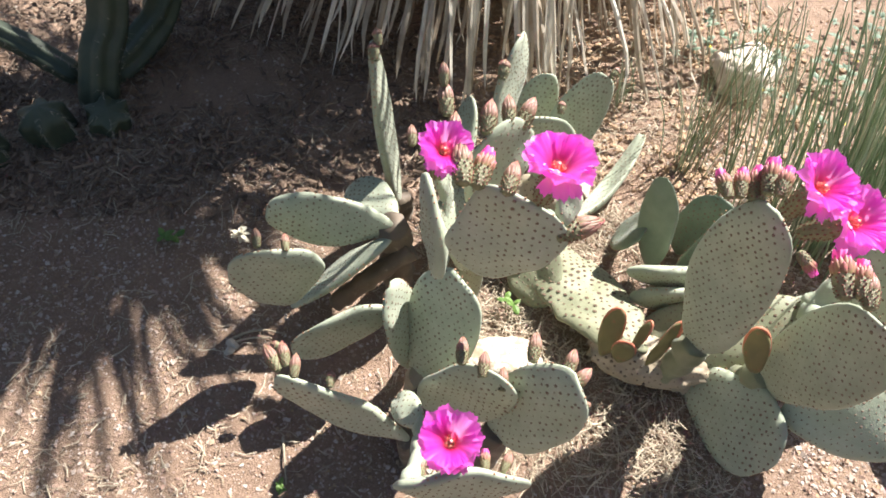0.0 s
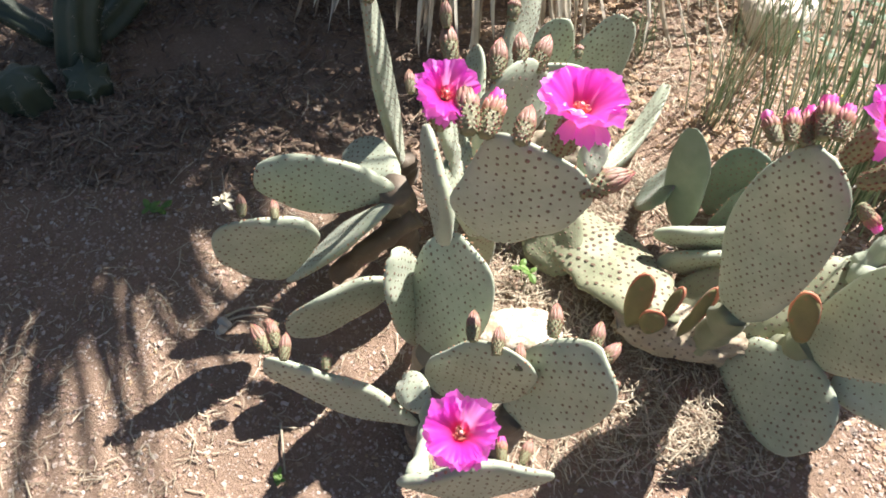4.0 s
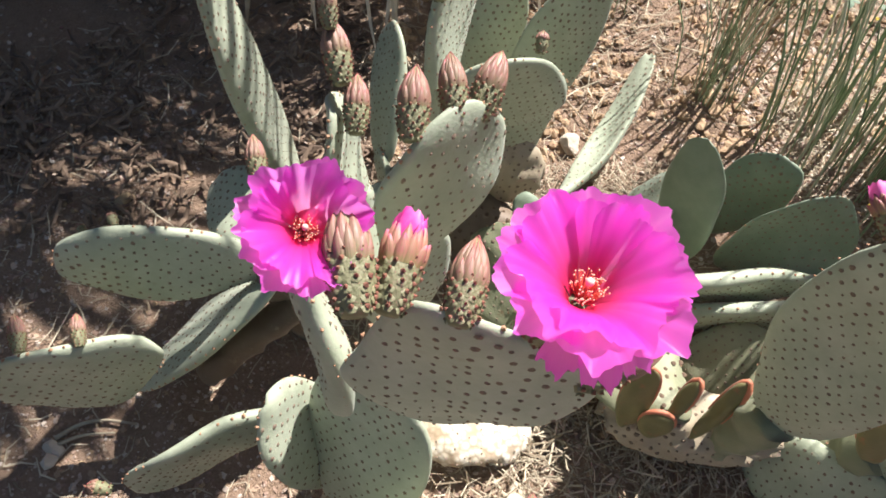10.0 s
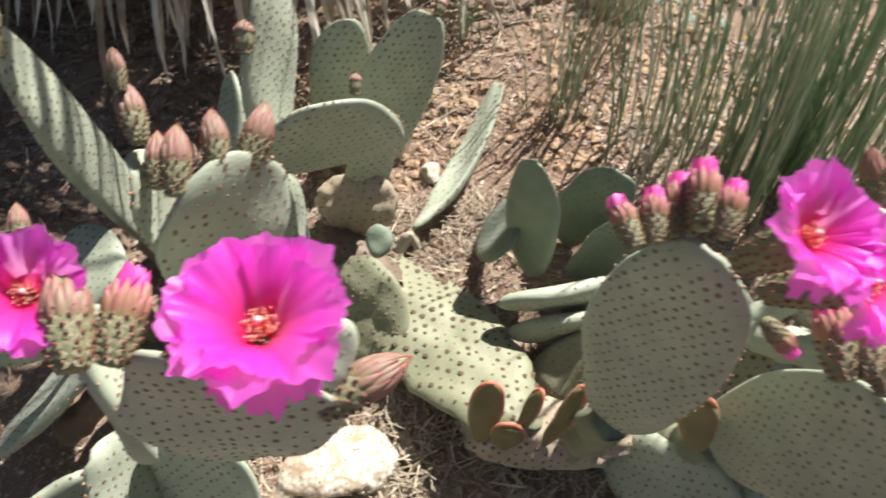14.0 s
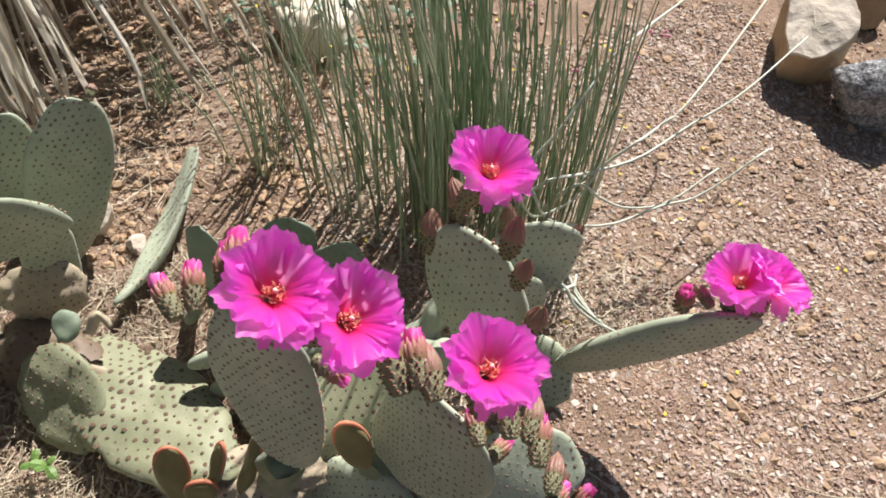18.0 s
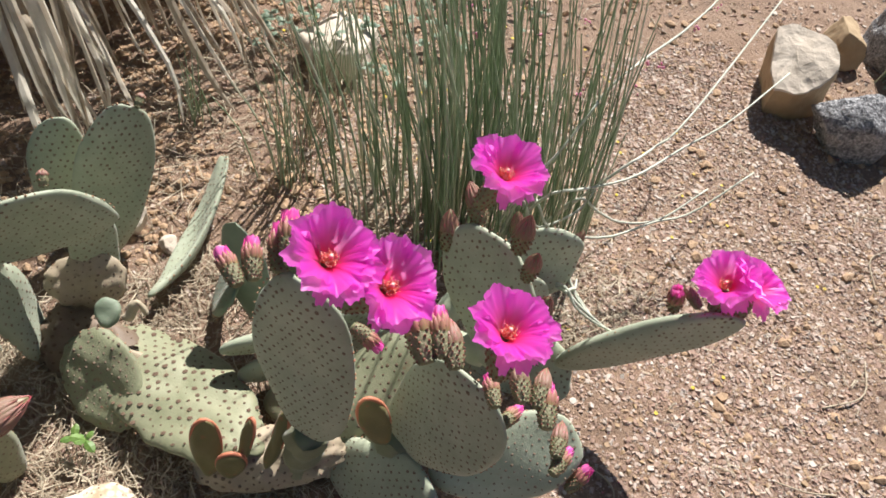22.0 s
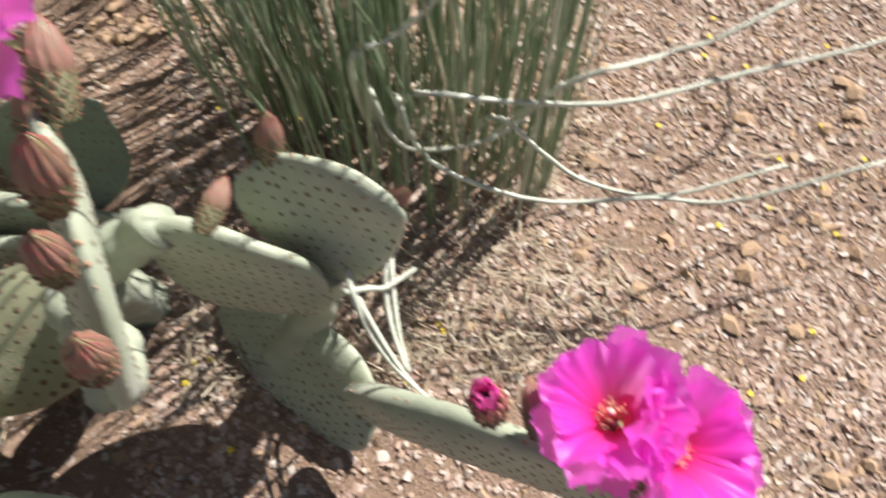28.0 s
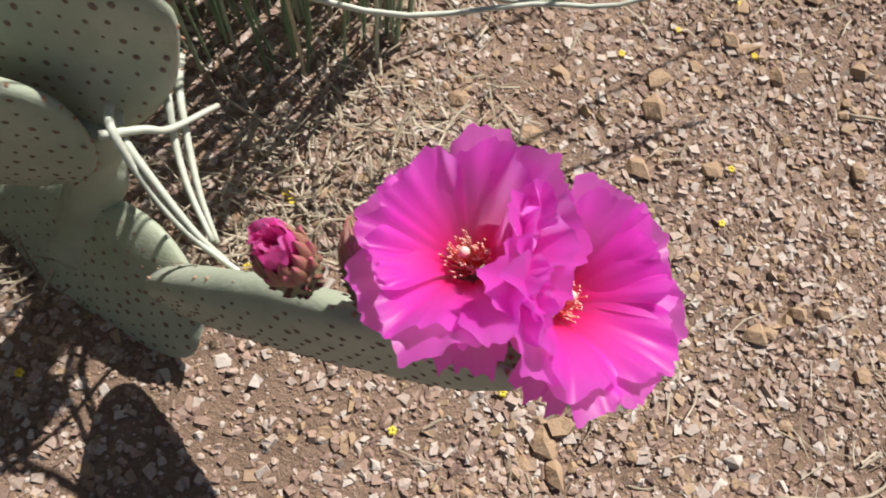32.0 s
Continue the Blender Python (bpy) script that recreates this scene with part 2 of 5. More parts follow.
def rush_material():
    m, t, b = material("rush_green_stem", 0.30)
    col = ramp(t, island_random(t), [(0.0, (0.07, 0.13, 0.055)), (0.45, (0.19, 0.29, 0.15)), (0.75, (0.35, 0.43, 0.27)), (0.90, (0.56, 0.60, 0.46)), (1.0, (0.58, 0.50, 0.33))])
    var = noise_tex(t, 60, 4)
    col = mix(t, 0.3, col, ramp(t, var.outputs[0], [(0.35, (0.09, 0.13, 0.06)), (0.7, (0.42, 0.46, 0.33))]))
    t.links.new(col, b.inputs["Base Color"])
    return m


RUSH = rush_material()
PALE_STEM = plain("pale_waxy_stem", (0.40, 0.43, 0.33), (0.62, 0.63, 0.53), 0.5, 120)
COLUMN = plain("dark_green_cactus_skin", (0.04, 0.055, 0.035), (0.085, 0.10, 0.06), 0.55, 20, bump_amount=0.2)
SPINE = plain("grey_spine", (0.30, 0.26, 0.20), (0.45, 0.40, 0.32), 0.7, 60)
ROCK = plain("pale_limestone", (0.42, 0.35, 0.27), (0.68, 0.60, 0.50), 0.9, 16, bump_amount=0.8)
ROCK_TAN = plain("tan_cut_stone", (0.272, 0.178, 0.093), (0.468, 0.357, 0.221), 0.9, 12, bump_amount=0.6)


def granite_material():
    m, t, b = material("grey_granite", 0.8)
    coarse, grain = noise_tex(t, 55, 4, 0.7), noise_tex(t, 170, 3, 0.6)
    col = ramp(t, grain.outputs[0], [(0.36, (0.060, 0.060, 0.064)), (0.50, (0.221, 0.221, 0.230)), (0.62, (0.527, 0.518, 0.510))])
    col = mix(t, 0.45, col, ramp(t, coarse.outputs[0], [(0.40, (0.076, 0.076, 0.081)), (0.62, (0.425, 0.425, 0.425))]))
    t.links.new(col, b.inputs["Base Color"])
    bump(t, b, coarse.outputs[0], 0.9, 0.02)
    return m


GRANITE = granite_material()
GREY_LEAF = plain("grey_green_leaf", (0.16, 0.24, 0.16), (0.32, 0.40, 0.30), 0.6, 90, island=True, translucent=0.25)
WEED = plain("weed_green_leaf", (0.10, 0.20, 0.04), (0.20, 0.32, 0.08), 0.5, 60, island=True, translucent=0.3)
YELLOW = plain("yellow_petal", (0.75, 0.55, 0.03), (0.85, 0.68, 0.08), 0.6, 60)
PINK = plain("small_pink_flower", (0.70, 0.20, 0.38), (0.85, 0.45, 0.55), 0.6, 60, island=True, translucent=0.3)


# ---- building helpers ----
PLACE = {}


def mesh(name, verts, faces, mat, smooth=True, uv=None):
    me = bpy.data.meshes.new(name)
    me.from_pydata(np.asarray(verts, float).tolist(), [], [tuple(int(i) for i in f) for f in faces])
    me.materials.append(mat)
    if smooth:
        me.polygons.foreach_set("use_smooth", [True] * len(me.polygons))
    if uv is not None:
        layer = me.uv_layers.new(name="UVMap")
        idx = np.empty(len(me.loops), int)
        me.loops.foreach_get("vertex_index", idx)
        layer.data.foreach_set("uv", np.asarray(uv, float)[idx].ravel())
    me.update()
    return me


def tri_mesh(name, verts, faces, mat):
    """Many small triangles at once."""
    v, f = np.asarray(verts, np.float32), np.asarray(faces, np.int32)
    me = bpy.data.meshes.new(name)
    me.vertices.add(len(v))
    me.vertices.foreach_set("co", v.ravel())
    me.loops.add(f.size)
    me.loops.foreach_set("vertex_index", f.ravel())
    me.polygons.add(len(f))
    me.polygons.foreach_set("loop_start", np.arange(0, f.size, 3, dtype=np.int32))
    me.polygons.foreach_set("use_smooth", [False] * len(f))
    me.materials.append(mat)
    me.update(calc_edges=True)
    return me


def thing(name, data=None, at=None, label="", category="", group="", kind=""):
    ob = new(name, data)
    PLACE[ob] = at or Matrix()
    ob.matrix_basis = PLACE[ob]
    return tagged(ob, label, category, group, kind)


def part(name, data, parent, at=None, label="", kind=""):
    ob = new(name, data)
    ob.parent = parent
    ob.matrix_parent_inverse = PLACE[parent].inverted()
    PLACE[ob] = at or PLACE[parent].copy()
    ob.matrix_basis = PLACE[ob]
    return tagged(ob, label, kind=kind)


def frame_of(origin, y, z):
    """A pose with its y axis along y and its z axis as near z as may be."""
    y = Vector(y).normalized()
    x = y.cross(Vector(z)).normalized()
    z = x.cross(y)
    m = Matrix((x, y, z)).transposed().to_4x4()
    m.translation = Vector(origin)
    return m


def along(origin, z, spin=0.0):
    m = Vector(z).normalized().to_track_quat("Z", "Y").to_matrix().to_4x4() @ Matrix.Rotation(spin, 4, "Z")
    m.translation = Vector(origin)
    return m


def join(pieces):
    """Pieces of (verts, faces) as one."""
    verts, faces, n = [], [], 0
    for v, f in pieces:
        verts.append(np.asarray(v, float))
        faces += [tuple(i + n for i in q) for q in f]
        n += len(v)
    return np.concatenate(verts), faces


def tube(points, radii, sides=6, cap=True):
    """A round stem along points."""
    pts = np.asarray(points, float)
    rad = np.broadcast_to(np.asarray(radii, float), (len(pts),))
    tan = np.gradient(pts, axis=0)
    tan /= np.linalg.norm(tan, axis=1)[:, None] + 1e-12
    ref = np.array([0.31, 0.17, 0.93]) if abs(tan[0, 2]) < 0.85 else np.array([0.93, 0.31, 0.17])
    u = np.cross(tan, ref)
    u /= np.linalg.norm(u, axis=1)[:, None]
    w = np.cross(tan, u)
    a = np.linspace(0, 2 * np.pi, sides, endpoint=False)
    ring = pts[:, None] + rad[:, None, None] * (np.cos(a)[None, :, None] * u[:, None] + np.sin(a)[None, :, None] * w[:, None])
    v = ring.reshape(-1, 3)
    f = [(i * sides + j, i * sides + (j + 1) % sides, (i + 1) * sides + (j + 1) % sides, (i + 1) * sides + j) for i in range(len(pts) - 1) for j in range(sides)]
    if cap:
        f += [tuple(range(sides))[::-1], tuple(range((len(pts) - 1) * sides, len(pts) * sides))]
    return v, f


def spline(ctrl, n):
    """A smooth line through control points."""
    c = np.asarray(ctrl, float)
    p = np.vstack([2 * c[0] - c[1], c, 2 * c[-1] - c[-2]])
    out = []
    for s in np.linspace(0, len(c) - 1 - 1e-9, n):
        i, k = int(s), s - int(s)
        a, b, d, e = p[i : i + 4]
        out.append(0.5 * (2 * b + (d - a) * k + (2 * a - 5 * b + 4 * d - e) * k**2 + (3 * b - a - 3 * d + e) * k**3))
    return np.array(out)


def strip(points, widths, side):
    """A flat folded blade along points, with a shallow keel."""
    pts, w = np.asarray(points, float), np.asarray(widths, float)[:, None]
    s = np.asarray(side, float)
    tan = np.gradient(pts, axis=0)
    nor = np.cross(tan, s)
    nor /= np.linalg.norm(nor, axis=1)[:, None] + 1e-9
    v = np.stack([pts - s * w / 2, pts + nor * w * 0.18, pts + s * w / 2], 1).reshape(-1, 3)
    f = []
    for i in range(len(pts) - 1):
        a = 3 * i
        f += [(a, a + 1, a + 4, a + 3), (a + 1, a + 2, a + 5, a + 4)]
    return v, f


rng = np.random.default_rng(7)


# ---- ground ----
def ground_height(x, y):
    clods = min(max((y - 0.95) / 0.3, 0.0), 1.0) * min(max((x + 0.1) / 0.3, 0.0), 1.0) * min(max((1.0 - x) / 0.3, 0.0), 1.0)
    h = 0.012 * clods * abs(noise.noise((x * 17, y * 17, 7.0))) + 0.008 * clods * noise.noise((x * 40, y * 40, 8.0))
    h += 0.012 * noise.noise((x * 2.1, y * 2.1, 0.3)) + 0.007 * noise.noise((x * 9, y * 9, 2.0)) + 0.003 * noise.noise((x * 31, y * 31, 5.0))
    return h


def axis_steps(lo, hi, step, far):
    core = np.arange(lo, hi + step / 2, step)
    out = np.geomspace(step * 1.5, far, 34)
    return np.concatenate([lo - out[::-1], core, hi + out])


gx, gy = axis_steps(-1.3, 2.5, 0.012, 90), axis_steps(-0.2, 2.2, 0.012, 90)
gv = [(x, y, ground_height(x, y)) for y in gy for x in gx]
nx = len(gx)
gf = [(j * nx + i, j * nx + i + 1, (j + 1) * nx + i + 1, (j + 1) * nx + i) for j in range(len(gy) - 1) for i in range(nx - 1)]
ground = thing("ground", mesh("ground", gv, gf, SOIL), label="bare reddish sandy desert soil", category="ground", kind="structure")

ICO_V, ICO_F = [], []
bm = bmesh.new()
bmesh.ops.create_icosphere(bm, subdivisions=1, radius=1)
ICO_V = np.array([v.co[:] for v in bm.verts])
ICO_F = np.array([[v.index for v in f.verts] for f in bm.faces])
bm.free()


BOX_V = np.array([(x, y, z) for x in (-1, 1) for y in (-1, 1) for z in (-1, 1)]) / 1.35
BOX_F = np.array([(0, 1, 3), (0, 3, 2), (4, 6, 7), (4, 7, 5), (0, 4, 5), (0, 5, 1), (2, 3, 7), (2, 7, 6), (0, 2, 6), (0, 6, 4), (1, 5, 7), (1, 7, 3)])


def scatter_pebbles(name, count, box, low, high, label, bias=2.2):
    """Angular chips and rounder grains, tipped at random and half sunk in the soil."""
    x0, y0, x1, y1 = box
    px, py = rng.uniform(x0, x1, count), rng.uniform(y0, y1, count)
    r = low + (high - low) * rng.random(count) ** bias
    keep = np.array([noise.noise((x * 3.2, y * 3.2, 9.0)) > rng.uniform(-1.1, 0.16) for x, y in zip(px, py)])
    px, py, r = px[keep], py[keep], r[keep]
    n = len(px)
    z = np.array([ground_height(x, y) for x, y in zip(px, py)])
    verts, faces, base = [], [], 0
    for sel, sv, sf in ((np.arange(n) % 5 < 3, BOX_V, BOX_F), (np.arange(n) % 5 >= 3, ICO_V, ICO_F)):
        m, k = int(sel.sum()), len(sv)
        v = (sv[None] + rng.normal(0, 0.20, (m, k, 3))) * rng.uniform(0.55, 1.25, (m, 1, 3)) * np.array([1.0, 1.0, 0.7]) * r[sel][:, None, None]
        tip = rng.normal(0, 0.45, m)[:, None]
        v = np.stack([v[..., 0], v[..., 1] * np.cos(tip) - v[..., 2] * np.sin(tip), v[..., 1] * np.sin(tip) + v[..., 2] * np.cos(tip)], -1)
        a = rng.uniform(0, 6.283, m)[:, None]
        v = np.stack([v[..., 0] * np.cos(a) - v[..., 1] * np.sin(a) + px[sel][:, None], v[..., 0] * np.sin(a) + v[..., 1] * np.cos(a) + py[sel][:, None], v[..., 2] + z[sel][:, None] - 0.05 * r[sel][:, None]], -1)
        verts.append(v.reshape(-1, 3))
        faces.append((sf[None] + (base + np.arange(m) * k)[:, None, None]).reshape(-1, 3))
        base += m * k
    return thing(name, tri_mesh(name, np.concatenate(verts), np.concatenate(faces), PEBBLE), label=label, category="gravel", kind="stuff")


scatter_pebbles("gravel", 125000, (0.66, 0.10, 1.80, 1.25), 0.0010, 0.0056, "loose pale and pinkish angular gravel on the soil", 2.5)
scatter_pebbles("gravel", 74000, (-1.1, 0.0, 0.70, 1.25), 0.0011, 0.0046, "fine pale gravel scattered over shaded soil", 3.4)
scatter_pebbles("gravel", 14000, (-1.2, 1.25, 1.0, 2.0), 0.0012, 0.0060, "fine gravel and crumbs of earth below a yucca", 3.0)
scatter_pebbles("gravel", 16000, (0.9, 1.20, 3.2, 2.9), 0.0018, 0.0080, "coarse gravel on bare soil beyond the shrub", 3.0)
scatter_pebbles("gravel", 9000, (1.8, 0.0, 3.0, 1.2), 0.0016, 0.0075, "gravel on bare soil beside rocks", 3.0)
scatter_pebbles("gravel", 8000, (0.0, -0.6, 1.9, 0.12), 0.0012, 0.006, "pale gravel on open soil", 3.0)
scatter_pebbles("pebbles", 600, (0.6, -0.1, 2.3, 1.6), 0.0045, 0.011, "small tan stones lying on the gravel", 2.0)


def scatter_litter(name, count, box, label, length=(0.012, 0.05), lift=0.004, mat=None, broad=1.0):
    x0, y0, x1, y1 = box
    pieces = []
    for _ in range(count):
        x, y = rng.uniform(x0, x1), rng.uniform(y0, y1)
        if noise.noise((x * 4.1, y * 4.1, 4.0)) < rng.uniform(-0.6, 0.3):
            continue
        a, ln, w = rng.uniform(0, 6.283), rng.uniform(*length), rng.uniform(0.0007, 0.0022) * broad
        d = np.array([math.cos(a), math.sin(a), 0])
        sd = np.array([-d[1], d[0], 0])
        z = ground_height(x, y) + rng.uniform(0.0015, lift + 0.0015)
        bend = rng.normal(0, 0.16) * ln
        p = np.array([(x, y, z)]) + np.outer([-0.5, 0, 0.5], d) * ln + np.outer([0, bend, 0], sd) + np.array([[0, 0, rng.uniform(0, lift)], [0, 0, 0.001], [0, 0, rng.uniform(0, lift)]])
        pieces.append(strip(p, [w, w * 1.1, w * 0.6], sd))
    v, f = join(pieces)
    return thing(name, mesh(name, v, f, mat or STRAW, smooth=False), label=label, category="plant litter", kind="stuff")


# Real brown leaf bits, laid dense and dark to deepen the yucca's shade too.
scatter_litter("leaf_mulch", 11000, (-1.6, 0.95, 0.12, 2.0), "brown rotting leaf mulch, also darkening the shade below a yucca", (0.012, 0.045), 0.010, MULCH, 4.0)
scatter_litter("leaf_litter", 900, (-1.15, 0.75, 0.0, 1.75), "dry pale leaf bits and twigs in deep shade", (0.02, 0.075), 0.012)
scatter_litter("straw_litter", 8500, (-1.2, 0.1, 0.6, 1.8), "dry straw and leaf bits on shaded soil", (0.008, 0.04))
scatter_litter("straw_litter", 3000, (0.70, 0.60, 1.15, 1.15), "dry stem litter under the rush shrub", (0.012, 0.055), 0.012)
scatter_litter("straw_litter", 4800, (0.05, 0.40, 0.55, 1.0), "pale dry litter between the cactus pads", (0.015, 0.06), 0.014)
scatter_litter("straw_litter", 1300, (0.1, 1.1, 1.0, 1.7), "tan leaf litter and straw on lumpy soil", (0.015, 0.09), 0.02)
scatter_litter("straw_litter", 1500, (1.0, 0.0, 2.2, 1.5), "sparse straw on the gravel", (0.008, 0.040))


def scatter_clods(count, box, low, high, label):
    """Lumps of dry earth, rounded and half sunk."""
    x0, y0, x1, y1 = box
    pieces = []
    for _ in range(count):
        x, y, r = rng.uniform(x0, x1), rng.uniform(y0, y1), low + (high - low) * rng.random() ** 2.5
        if noise.noise((x * 6, y * 6, 21.0)) < rng.uniform(-0.5, 0.35):
            continue
        v = ICO_V * rng.uniform(0.7, 1.3, 3) * (1 + rng.normal(0, 0.24, (len(ICO_V), 1))) * r * np.array([1, 1, 0.6])
        pieces.append((v + [x, y, ground_height(x, y) + 0.2 * r], [tuple(q) for q in ICO_F]))
    thing("earth_clods", mesh("earth_clods", *join(pieces), CLOD, smooth=False), label=label, category="earth", kind="stuff")


scatter_clods(7000, (0.10, 1.02, 1.05, 1.75), 0.002, 0.010, "tan clods of dry earth on lumpy soil")
scatter_clods(1500, (1.0, 0.2, 2.1, 1.6), 0.003, 0.012, "small crumbs of pinkish earth among gravel")


def twig(ctrl, r=0.0022, mat=STRAW, label="dry grey twig on the soil"):
    return thing("twig", mesh("twig", *tube(spline([(x, y, ground_height(x, y) + z) for x, y, z in ctrl], 12), np.linspace(r, r * 0.5, 12), 6), mat), label=label, category="twig", group="fallen twigs")


for k in range(34):
    x, y, a, ln = rng.uniform(-1.0, 1.7), rng.uniform(0.2, 1.5), rng.uniform(0, 6.283), rng.uniform(0.05, 0.17)
    d, q = np.array([math.cos(a), math.sin(a)]), rng.normal(0, 0.18)
    twig([(x, y, 0.003), (x + d[0] * ln * 0.5 - d[1] * q * ln, y + d[1] * ln * 0.5 + d[0] * q * ln, 0.008), (x + d[0] * ln, y + d[1] * ln, 0.003)], rng.uniform(0.0010, 0.0024))


# ---- prickly pear ----
SQUARE = [2.0]
WRINKLE = [0.0]


def half_width(u, width):
    p = SQUARE[0]
    return 0.5 * width * np.clip(1 - np.abs(2 * u - 1) ** p, 0, 1) ** (1 / p) * (0.80 + 0.36 * u)


def pad_surface(u, s, length, width, thick, bend, cup, seed):
    """Points of a pad: u along it (0 base, 1 tip), s across (-1 to 1), and its half thickness there."""
    half = half_width(u, width)
    x, y = s * half, u * length
    z = bend * (u - 0.15) ** 2 * length + cup * x**2 / max(width, 1e-3)
    z = z + 0.0035 * min(1.0, length / 0.14) * np.sin(9 * u + seed) * np.cos(2.2 * s + seed * 1.7)
    k = WRINKLE[0]
    z = z + k * (np.sin(19 * u + 3.1 * s + seed) * np.cos(5.3 * s - 6 * u) + 0.6 * np.sin(37 * u - 8 * s) * np.abs(s) + 0.9 * np.abs(s) ** 3 * np.sin(15 * u + seed))
    r = np.sqrt(np.clip((2 * u - 1) ** 2 + (1 - (2 * u - 1) ** 2) * s**2, 0, 1))
    t = thick * np.clip(1 - r**5, 0, 1) ** 0.5 * (1.15 - 0.35 * u)
    return x, y, z, t


def pad_mesh(length, width, thick, bend, cup, seed, mat, seg=44, rings=9):
    th = np.linspace(0, 2 * np.pi, seg, endpoint=False)
    wob = 1 + 0.025 * np.sin(3 * th + seed) + 0.018 * np.sin(5 * th + 2.3 * seed) + 0.012 * np.sin(8 * th + seed * 0.7) + 6 * WRINKLE[0] * (np.sin(13 * th) + np.sin(21 * th + 1.0))
    rr = np.sin(np.linspace(0, np.pi / 2, rings + 1))[1:]
    front, back = [], []
    for k, r in enumerate(rr):
        uu = 0.5 - 0.5 * np.cos(th) * r
        ss = np.sin(th) * r / np.maximum(np.sqrt(np.clip(1 - (2 * uu - 1) ** 2, 1e-9, 1)), 1e-4)
        ss = np.clip(ss, -1, 1)
        x, y, z, t = pad_surface(uu, ss, length, width, thick, bend, cup, seed)
        rim = 1 + (wob - 1) * r**3
        x, y = x * rim, (y - length / 2) * rim + length / 2
        front.append(np.stack([x, y, z + t], 1))
        back.append(np.stack([x, y, z - t], 1))
    x, y, z, t = pad_surface(np.array([0.5]), np.array([0.0]), length, width, thick, bend, cup, seed)
    v = np.concatenate([np.array([[0, length / 2, (z + t)[0]]]), *front, np.array([[0, length / 2, (z - t)[0]]]), *back[:-1]])
    f = []
    nb = 1 + rings * seg
    for j in range(seg):
        q = (j + 1) % seg
        f.append((0, 1 + q, 1 + j))
        f.append((nb, nb + 1 + j, nb + 1 + q))
        for k in range(rings - 1):
            a, b = 1 + k * seg, 1 + (k + 1) * seg
            f.append((a + j, a + q, b + q, b + j))
            a = nb + 1 + k * seg
            b = nb + 1 + (k + 1) * seg if k < rings - 2 else 1 + (rings - 1) * seg
            f.append((a + q, a + j, b + j, b + q))
    return mesh("pad", v, f, mat)


def dot(p, n, r, h):
    """A low six-sided cushion at p."""
    n = n / np.linalg.norm(n)
    u = np.cross(n, [0.3, 0.9, 0.2])
    u /= np.linalg.norm(u)
    w = np.cross(n, u)
    a = np.arange(6) * np.pi / 3
    ring = p + r * (np.cos(a)[:, None] * u + np.sin(a)[:, None] * w) - n * h * 0.6
    return np.vstack([ring, p + n * h]), [(i, (i + 1) % 6, 6) for i in range(6)]


def areole_mesh(length, width, thick, bend, cup, seed, mat, gap=0.0118, size=0.0019):
    pieces = []
    lr = np.random.default_rng(int(seed * 100) + 3)
    rows = int(length / (gap * 0.8))
    for i in range(1, rows):
        u = i / rows
        half = float(half_width(u, width))
        n = int(half / (gap * 0.95))
        for j in range(-n - 1, n + 1):
            xx = (j + (0.5 if i % 2 else 0.0)) * gap * 0.95 + lr.normal(0, 0.0011)
            if abs(xx) > half * 0.93:
                continue
            uu = np.array([u + lr.normal(0, 0.0012) / length])
            x, y, z, t = pad_surface(uu, np.array([xx / half]), length, width, thick, bend, cup, seed)
            for sgn in (1, -1):
                rr = size * lr.uniform(0.6, 1.35) * (0.75 + 0.5 * u)
                pieces.append(dot(np.array([x[0], y[0], (z + sgn * t)[0] + sgn * 0.0002]), np.array([0.05, 0.1, sgn]), rr, 0.0007))
    v, f = join(pieces)
    return mesh("areole_pattern", v, f, mat, smooth=False)


def rim_mesh(length, width, thick, bend, cup, seed):
    """Small pale tufts along the rim."""
    pieces = []
    lr = np.random.default_rng(int(seed * 100) + 5)
    n = int((length + width) * 1.6 / 0.012)
    for k in range(n):
        th = 2 * np.pi * (k + lr.uniform(-0.3, 0.3)) / n
        if math.cos(th) > 0.8:
            continue
        u, s = 0.5 - 0.5 * math.cos(th), math.copysign(0.995, math.sin(th))
        x, y, z, t = pad_surface(np.array([u]), np.array([s]), length, width, thick, bend, cup, seed)
        pieces.append(dot(np.array([x[0], y[0], z[0]]), np.array([math.sin(th) * length / width, -math.cos(th), lr.normal(0, 0.3)]), lr.uniform(0.0012, 0.0022), 0.0012))
    v, f = join(pieces)
    return mesh("rim_fringe", v, f, TUFT, smooth=False)


cactus = thing("prickly_pear", None, pose(0.25, 0.62, 0), "sprawling grey-green prickly pear in bloom on bare soil", "cactus")


def pad(base, tip, normal, width, thick=0.0085, bend=0.0, cup=0.0, mat=PAD, label="", dots=AREOLE, square=2.0, dot_size=0.0019, wrinkle=0.0, gap=0.0118, seed=[0.0]):
    SQUARE[0], WRINKLE[0] = square, wrinkle
    seed[0] += 1.37
    length = (Vector(tip) - Vector(base)).length
    m = frame_of(base, Vector(tip) - Vector(base), normal)
    ob = part("pad", pad_mesh(length, width, thick, bend, cup, seed[0], mat), cactus, m, label)
    if dots:
        part("areole_pattern", areole_mesh(length, width, thick, bend, cup, seed[0], dots, gap, dot_size), ob, m, "dark brown areole dots", "stuff")
        part("rim_fringe", rim_mesh(length, width, thick, bend, cup, seed[0]), ob, m, "pale rust tufts along the rim", "stuff")
    return ob


